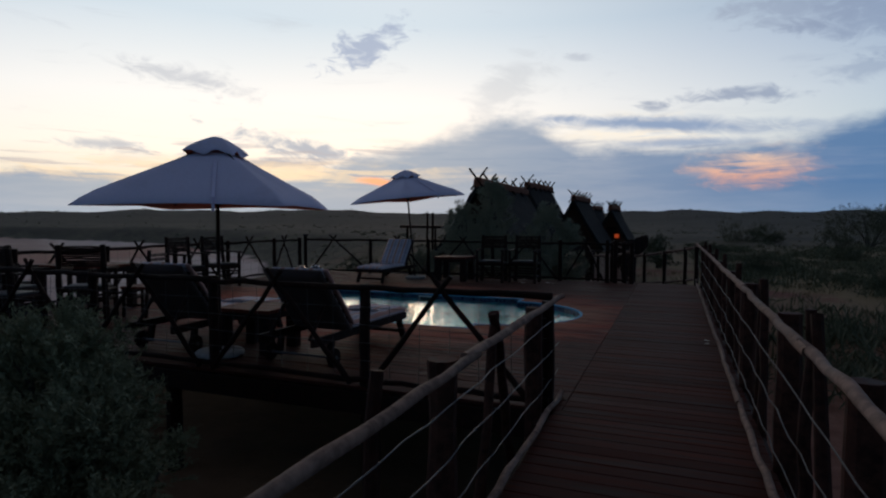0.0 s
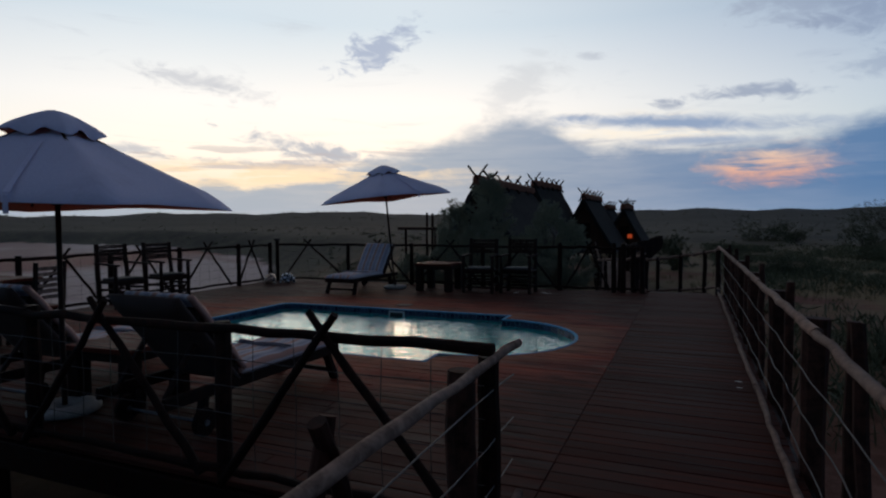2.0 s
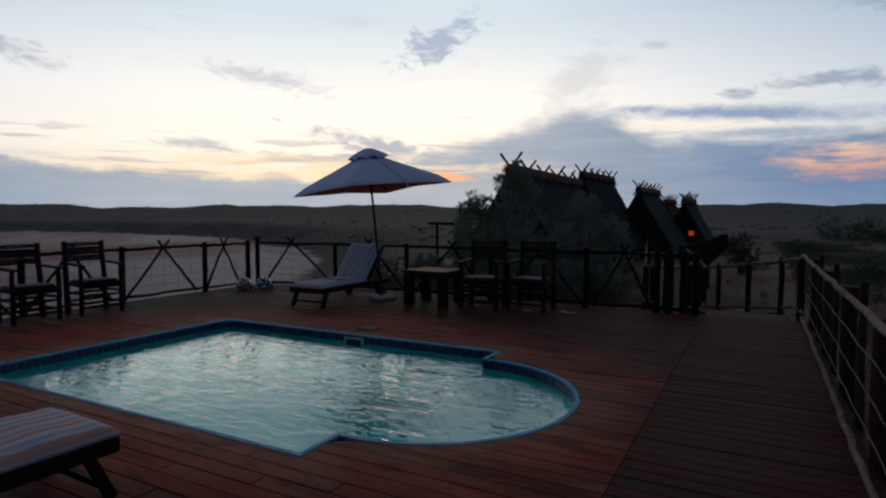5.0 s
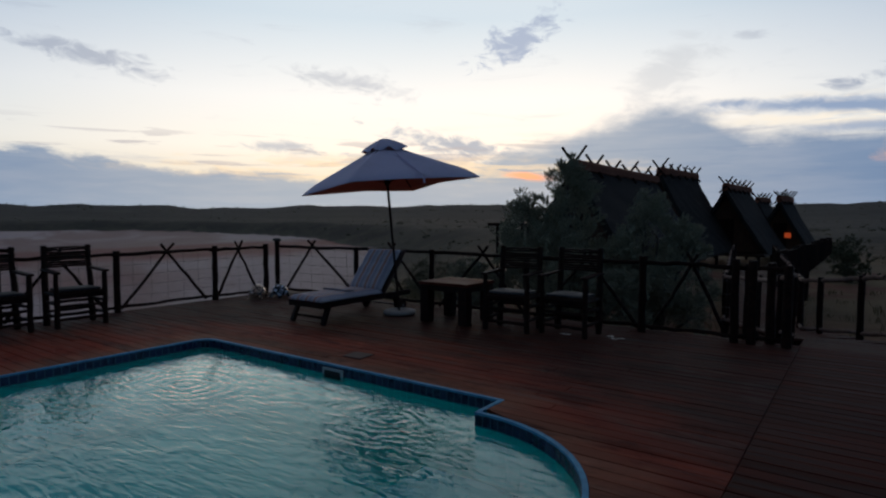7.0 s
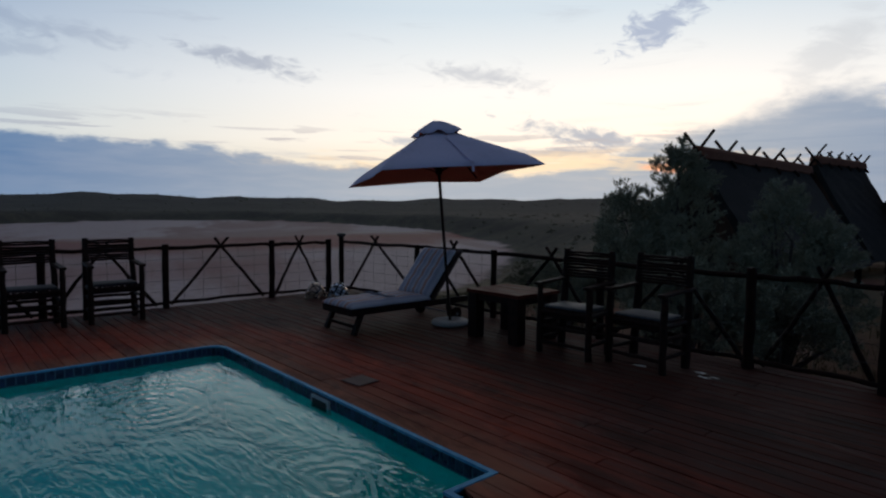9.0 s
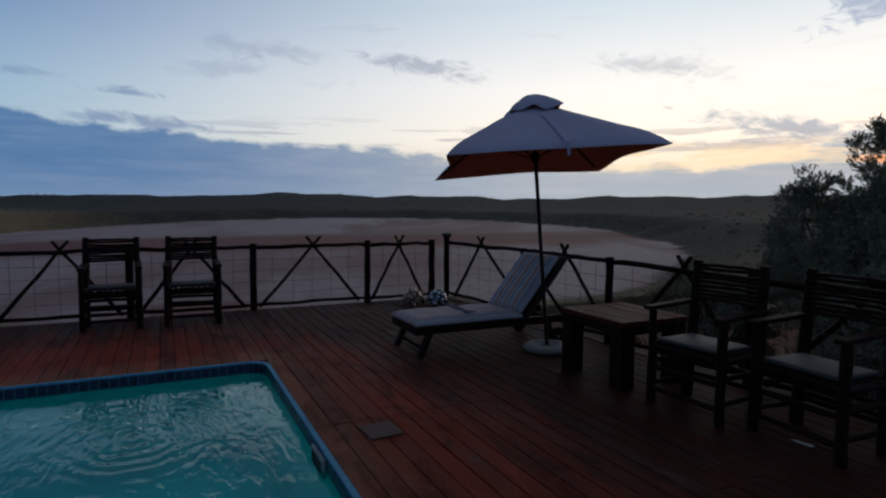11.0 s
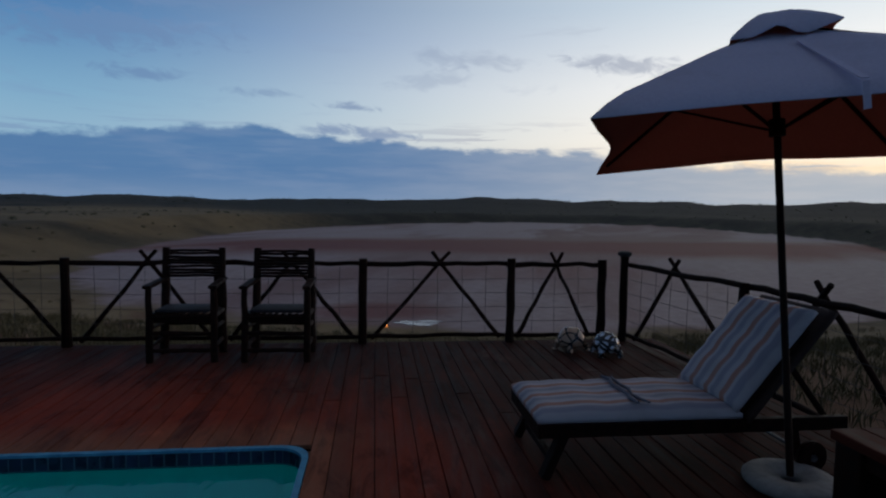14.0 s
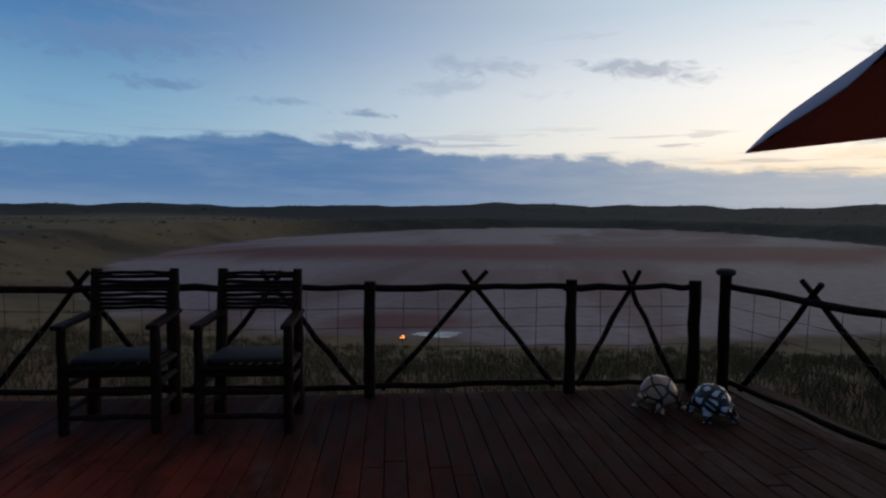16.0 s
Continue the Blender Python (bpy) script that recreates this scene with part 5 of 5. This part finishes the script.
# ---- plants ----
def leaf_mesh(name, centres, sizes, ups, mat, seed, aspect=.32):
    """Many small lens-shaped leaves joined into one mesh."""
    rg = np.random.default_rng(seed)
    n = len(centres)
    d = rg.normal(size=(n, 3)) + ups
    d /= np.linalg.norm(d, axis=1)[:, None]
    o = np.cross(d, rg.normal(size=(n, 3)))
    o /= np.linalg.norm(o, axis=1)[:, None] + 1e-9
    L = sizes[:, None] * d
    W = sizes[:, None] * aspect * o
    quad = np.stack([centres - L * .5, centres - L * .05 + W * .5, centres + L * .5, centres - L * .05 - W * .5], 1).reshape(-1, 3)
    me = bpy.data.meshes.new(name)
    me.vertices.add(4 * n)
    me.vertices.foreach_set("co", quad.ravel())
    me.loops.add(4 * n)
    me.loops.foreach_set("vertex_index", np.arange(4 * n))
    me.polygons.add(n)
    me.polygons.foreach_set("loop_start", np.arange(n) * 4)
    me.polygons.foreach_set("loop_total", np.full(n, 4))
    me.materials.append(mat)
    me.update(calc_edges=True)
    return me


def make_bush(name, x, y, z, rx, rz, leaves, leaf, mat, seed, label, category, lobes=16, stems=9, droop=.3, lift=.35):
    """Forked stems with sprays of small leaves gathered in uneven lobes."""
    rg = np.random.default_rng(seed)
    p = thing(name, x, y, z, 0, label, category)
    a = rg.uniform(0, 2 * math.pi, lobes)
    q = rg.uniform(.15, 1, lobes) ** .6
    hz = rg.uniform(lift, 1.0, lobes)
    cx = np.stack([rx * q * np.cos(a) * np.sqrt(1.08 - hz ** 2 * .75), rx * q * np.sin(a) * np.sqrt(1.08 - hz ** 2 * .75), rz * hz * .92], 1)
    bm = bmesh.new()
    for k in range(stems):
        t = cx[k % lobes]
        m = t * .5 + rg.normal(size=3) * .07 * rx
        tube(bm, [(t[0] * .06, t[1] * .06, -.1), tuple(m * np.array([.7, .7, .9])), tuple((m + t) / 2), tuple(t)], [.035 * rx + .01, .022 * rx + .007, .013 * rx + .004, .006], 6)
    part("trunk", bm, ROOT, p)
    sprigs = max(lobes * 10, leaves // 26)
    li = rg.integers(0, lobes, sprigs)
    lr = rx * rg.uniform(.24, .48, lobes)
    off = rg.normal(size=(sprigs, 3))
    off /= np.linalg.norm(off, axis=1)[:, None]
    off *= rg.uniform(.35, 1.15, sprigs)[:, None] ** .7
    sc = cx[li] + off * lr[li][:, None] * np.array([1, 1, .85])
    sd = off + rg.normal(size=(sprigs, 3)) * .5 + np.array([0, 0, .5 - droop])
    sd /= np.linalg.norm(sd, axis=1)[:, None]
    k = rg.integers(0, sprigs, leaves)
    t = rg.uniform(0, 1, leaves)[:, None]
    ln = .20 * rx ** .5
    cen = sc[k] + sd[k] * t * ln + rg.normal(size=(leaves, 3)) * .016 * (1 + rx)
    cen[:, 2] = np.maximum(cen[:, 2], .03)
    me = leaf_mesh("crown", cen, leaf * rg.uniform(.6, 1.4, leaves), sd[k] * 1.2, mat, seed + 1)
    ob = new("crown", me)
    ob.parent = p
    return p


def make_plumed(name, x, y, z, heads, leaves, leaf, mat, seed, label, category):
    """A thorn tree of feathery upswept plumes; heads are (dx, dy, top, spread, plumes)."""
    rg = np.random.default_rng(seed)
    p = thing(name, x, y, z, 0, label, category)
    tips, dirs, lens = [], [], []
    for hx, hy, top, spread, count in heads:
        for _ in range(count):
            a, h = rg.uniform(0, 2 * math.pi), rg.uniform(.0, 1.0) ** .6
            q = spread * math.sqrt(max(0.0, 1.02 - h * h)) * rg.uniform(.55, 1.08)
            low = .28 * top
            tips.append((hx + q * math.cos(a), hy + q * math.sin(a), low + (top - low) * h * rg.uniform(.90, 1.03)))
            d = np.array([math.cos(a) * (1.15 - h * .8), math.sin(a) * (1.15 - h * .8), .55 + .75 * h]) + rg.normal(size=3) * .18
            dirs.append(d / np.linalg.norm(d))
            lens.append(spread * rg.uniform(.42, .80))
    tips, dirs, lens = np.array(tips), np.array(dirs), np.array(lens)
    n = len(tips)
    bases = tips - dirs * lens[:, None]
    bm = bmesh.new()
    for k in range(0, n, max(1, n // 26)):
        b0, t0 = bases[k], tips[k]
        fork = np.array([b0[0] * .45, b0[1] * .45, b0[2] * .5])
        tube(bm, [(b0[0] * .08, b0[1] * .08, -.1), tuple(fork + rg.normal(size=3) * .05), tuple(b0), tuple(b0 * .35 + t0 * .65)], [.06, .036, .018, .005], 6)
    part("trunk", bm, ROOT, p)
    sprigs = leaves // 24
    pk = rg.integers(0, n, sprigs)
    t = rg.uniform(0, 1, sprigs) ** .6
    rad = rg.normal(size=(sprigs, 3))
    rad -= dirs[pk] * (rad * dirs[pk]).sum(1)[:, None]
    rad /= np.linalg.norm(rad, axis=1)[:, None]
    wide = lens[pk] * .36 * (1 - t) ** .75 * rg.uniform(.15, 1.0, sprigs)
    at = bases[pk] + dirs[pk] * (t * lens[pk])[:, None] + rad * wide[:, None]
    sd = dirs[pk] * .9 + rad * .75 + rg.normal(size=(sprigs, 3)) * .28
    sd /= np.linalg.norm(sd, axis=1)[:, None]
    k = rg.integers(0, sprigs, leaves)
    sl = (.16 + .10 * rg.uniform(0, 1, sprigs)) * (1.05 - .4 * t)
    cen = at[k] + sd[k] * (rg.uniform(0, 1, leaves) * sl[k])[:, None] + rg.normal(size=(leaves, 3)) * .012
    cen[:, 2] = np.maximum(cen[:, 2], .03)
    ob = new("crown", leaf_mesh("crown", cen, leaf * rg.uniform(.6, 1.4, leaves), sd[k] * 1.6, mat, seed + 1, .24))
    ob.parent = p
    return p


make_plumed("bush", -4.45, 3.10, float(ground_height(-4.45, 3.1)), ((0, 0, 2.02, .95, 60), (-.7, .1, 1.75, .75, 38), (.62, -.2, 1.62, .68, 34), (.1, -.6, 1.45, .75, 32)), 140000, .044, GREEN, 11, "soft grey-green feathery bush below the boardwalk", "bush")
make_plumed("tree", -6.1, 19.5, -1.25, ((.35, .1, 4.15, 1.0, 68), (-.75, -.1, 3.45, .85, 44), (.1, -.5, 2.7, 1.25, 46), (-1.15, .1, 2.3, .65, 22)), 150000, .052, SILVER, 21, "silver-green camelthorn tree in front of the chalets", "tree")
make_plumed("tree", -3.85, 19.3, -1.25, ((0, 0, 3.30, .85, 52), (.75, -.1, 2.75, .60, 30), (-.55, -.3, 2.35, .8, 30), (.35, -.5, 1.9, .95, 34)), 120000, .050, SILVER, 31, "rounded silver-green tree beside the boardwalk", "tree")
make_plumed("bush", -4.9, 18.0, -1.25, ((0, 0, 2.15, 1.05, 46), (.9, .1, 1.8, .7, 24)), 60000, .052, SILVER, 41, "low grey-green bush between two trees", "bush")
make_plumed("bush", -7.9, 18.6, -1.25, ((0, 0, 1.75, .9, 34), (.7, -.2, 1.5, .6, 20)), 36000, .052, SILVER, 43, "low grey-green bush behind the deck fence", "bush")
make_bush("bush", -.9, 36.5, -1.25, 1.2, 1.7, 9000, .09, OLIVE, 51, "dark dense bush at the end of the boardwalk", "bush", 16, 8, lift=.2)
k = 60
for x, y, r, h in ((8.4, 86, 3.2, 2.3), (12.0, 84, 1.3, 1.2), (20.5, 79, 4.2, 4.0), (25.5, 82, 3.0, 4.8), (17, 77, 1.8, 2.0), (7.2, 26.5, 1.1, .7), (12.5, 52, 1.6, .9), (4.5, 34, 1.2, .7), (6.5, 18.5, .7, .4), (3.0, 60, 1.6, 1.1), (-14.5, 26, 1.2, 1.0)):
    make_bush("bush", x, y, float(ground_height(x, y)) - .05, r, h, int(7000 + 6000 * r), .045 + .014 * r, OLIVE, k, "dark olive veld bush on dry ground", "bush", 14, 6, lift=.1)
    k += 3


def make_scrub():
    """Grass tufts near by and low bushes across the veld, as two loose masses."""
    rg = np.random.default_rng(5)
    n = 5200
    r = 9 + 75 * rg.uniform(0, 1, n) ** 1.25
    a = rg.uniform(0, 2 * math.pi, n)
    X, Y = -5 + r * np.sin(a), 10 + r * np.cos(a)
    keep = (pan_dist(X, Y) > 1.02) & ~((X > -10.6) & (X < 1.4) & (Y > -6) & (Y < 15.6)) & (np.sin(X * .31 + 1) * np.sin(Y * .27) + rg.normal(size=n) * .5 > -.25)
    X, Y = X[keep], Y[keep]
    xw = rg.uniform(-38, -10.8, 4200)
    yw = rg.uniform(-6, 30, 4200)
    ok = pan_dist(xw, yw) > 1.015
    X, Y = np.concatenate([X, xw[ok]]), np.concatenate([Y, yw[ok]])
    m = 16
    sz = np.repeat(rg.uniform(.14, .42, len(X)), m)
    cen = np.stack([np.repeat(X, m), np.repeat(Y, m), np.repeat(ground_height(X, Y), m)], 1) + rg.normal(size=(len(sz), 3)) * np.array([.11, .11, 0]) * (sz[:, None] / .25)
    cen[:, 2] += sz * .38
    up = np.tile([0, 0, 3.2], (len(sz), 1))
    tagged(new("grass", leaf_mesh("grass", cen, sz, up, STRAW, 6, .07)), "dry straw-coloured grass tufts on the veld", "grass", kind="stuff")
    n = 5200
    xe, ye = 1.6 + 30 * rg.uniform(0, 1, n) ** 1.3, rg.uniform(-4, 75, n)
    bare = (xe < 4.2) & (ye < 9.5) & (rg.uniform(0, 1, n) < .93)
    ok = ~bare & (np.sin(xe * .55 + 2) * np.sin(ye * .33) + rg.normal(size=n) * .45 > -.1)
    xe, ye = xe[ok], ye[ok]
    m = 22
    sz = np.repeat(rg.uniform(.22, .62, len(xe)), m)
    cen = np.stack([np.repeat(xe, m), np.repeat(ye, m), np.repeat(ground_height(xe, ye), m)], 1) + rg.normal(size=(len(sz), 3)) * np.array([.13, .13, 0]) * (sz[:, None] / .25)
    cen[:, 2] += sz * .34
    up = np.tile([0, 0, 2.0], (len(sz), 1)) + rg.normal(size=(len(sz), 3)) * .5
    tagged(new("green_grass", leaf_mesh("green_grass", cen, sz, up, TUFT, 8, .09)), "soft dull green grass clumps beside the walkway", "grass", kind="stuff")
    n = 7000
    r = 48 + 490 * rg.uniform(0, 1, n) ** 1.5
    a = rg.uniform(0, 2 * math.pi, n)
    X, Y = -5 + r * np.sin(a), 10 + r * np.cos(a)
    keep = (pan_dist(X, Y) > 1.05) & ~((X > -12) & (X < 2) & (Y > -6) & (Y < 60)) & (np.sin(X * .05 + 2) * np.sin(Y * .043 + 1) + rg.normal(size=n) * .6 > -.3)
    X, Y = X[keep], Y[keep]
    a2 = rg.uniform(0, 2 * math.pi, 1800)
    r2 = rg.uniform(560, 800, 1800)
    X, Y = np.concatenate([X, -5 + r2 * np.sin(a2)]), np.concatenate([Y, 10 + r2 * np.cos(a2)])
    m = 40
    rr = np.repeat(rg.uniform(.25, .9, len(X)) * (.7 + .5 * rg.uniform(0, 1, len(X)) ** 3) * np.where(np.hypot(X + 5, Y - 10) > 500, 2.4, 1.0), m)
    N = len(rr)
    off = rg.normal(size=(N, 3))
    off /= np.linalg.norm(off, axis=1)[:, None]
    off *= rg.uniform(.4, 1.05, N)[:, None]
    off[:, 2] = np.abs(off[:, 2]) * .75
    cen = np.stack([np.repeat(X, m), np.repeat(Y, m), np.repeat(ground_height(X, Y), m)], 1) + off * rr[:, None]
    tagged(new("scrub", leaf_mesh("scrub", cen, rr * rg.uniform(.25, .5, N), off, OLIVE, 9, .5)), "low olive scrub scattered over the far veld", "scrub", kind="stuff")


make_scrub()

# campfire and rain puddle at the near shore of the pan
fx, fy = -37.8, 12.2
fz = float(ground_height(fx, fy))
fire = thing("campfire", fx, fy, fz, 0, "small burning campfire on the pan's shore", "campfire")
fire.scale = (.62, .62, .62)
bm = bmesh.new()
for i in range(5):
    aa = i * 1.3
    tube(bm, [(.35 * math.cos(aa), .35 * math.sin(aa), .04), (0, 0, .12)], .05, 6)
part("logs", bm, POLE, fire)
bm = bmesh.new()
for i, (ox2, oy2, hh) in enumerate(((0, 0, .42), (.1, .1, .26), (-.08, .08, .32), (.05, -.15, .22))):
    tube(bm, [(ox2, oy2, .08), (ox2 + .02, oy2 + .03, .08 + hh * .4), (ox2 - .02, oy2, .08 + hh * .75), (ox2, oy2 + .04, .08 + hh)], [.05, .06, .035, .006], 7)
part("flames", bm, FLAME, fire, "orange flames")
PUDDLE = simple("puddle_skin", (.22, .19, .19), (.30, .26, .26), .8, .3, .001)
bm = bmesh.new()
vs = []
for kk in range(30):
    aa = 2 * math.pi * kk / 30
    rr2 = 1 + .18 * math.sin(3 * aa + 1) + .1 * math.sin(7 * aa)
    vs.append((fx - 1.2 + .85 * rr2 * math.cos(aa), fy + 2.1 + 1.35 * rr2 * math.sin(aa), 0))
pz = max(float(ground_height(x, y)) for x, y, _ in vs) + .02
bm.faces.new([bm.verts.new((x, y, pz)) for x, y, _ in vs])
pud = part("puddle", bm, PUDDLE)
tagged(pud, "shallow pale rain puddle on the clay", "water", kind="structure")

# small pale marks on the boards
PALE_MARK = simple("pale_mark", (.50, .48, .46), (.62, .60, .57), 20, .6, .001)
vs, fs = [], []
rs = random.Random(12)
for x, y, r in ((-3.40, 14.00, .05), (-2.86, 14.22, .05), (-2.77, 14.08, .045), (-2.70, 14.15, .03), (.40, 8.06, .025), (.40, 7.84, .02)):
    o = len(vs)
    vs.append((x, y, .009))
    for k in range(12):
        a = 2 * math.pi * k / 12
        q = r * rs.uniform(.5, 1.3)
        vs.append((x + 1.6 * q * math.cos(a), y + .6 * q * math.sin(a), .0045))
    fs += [(o, o + 1 + k, o + 1 + (k + 1) % 12) for k in range(12)]
me = bpy.data.meshes.new("splashes")
me.from_pydata(vs, [], fs)
me.materials.append(PALE_MARK)
tagged(new("splashes", me), "small pale marks on the deck boards", "splash", kind="stuff")

make_deck()
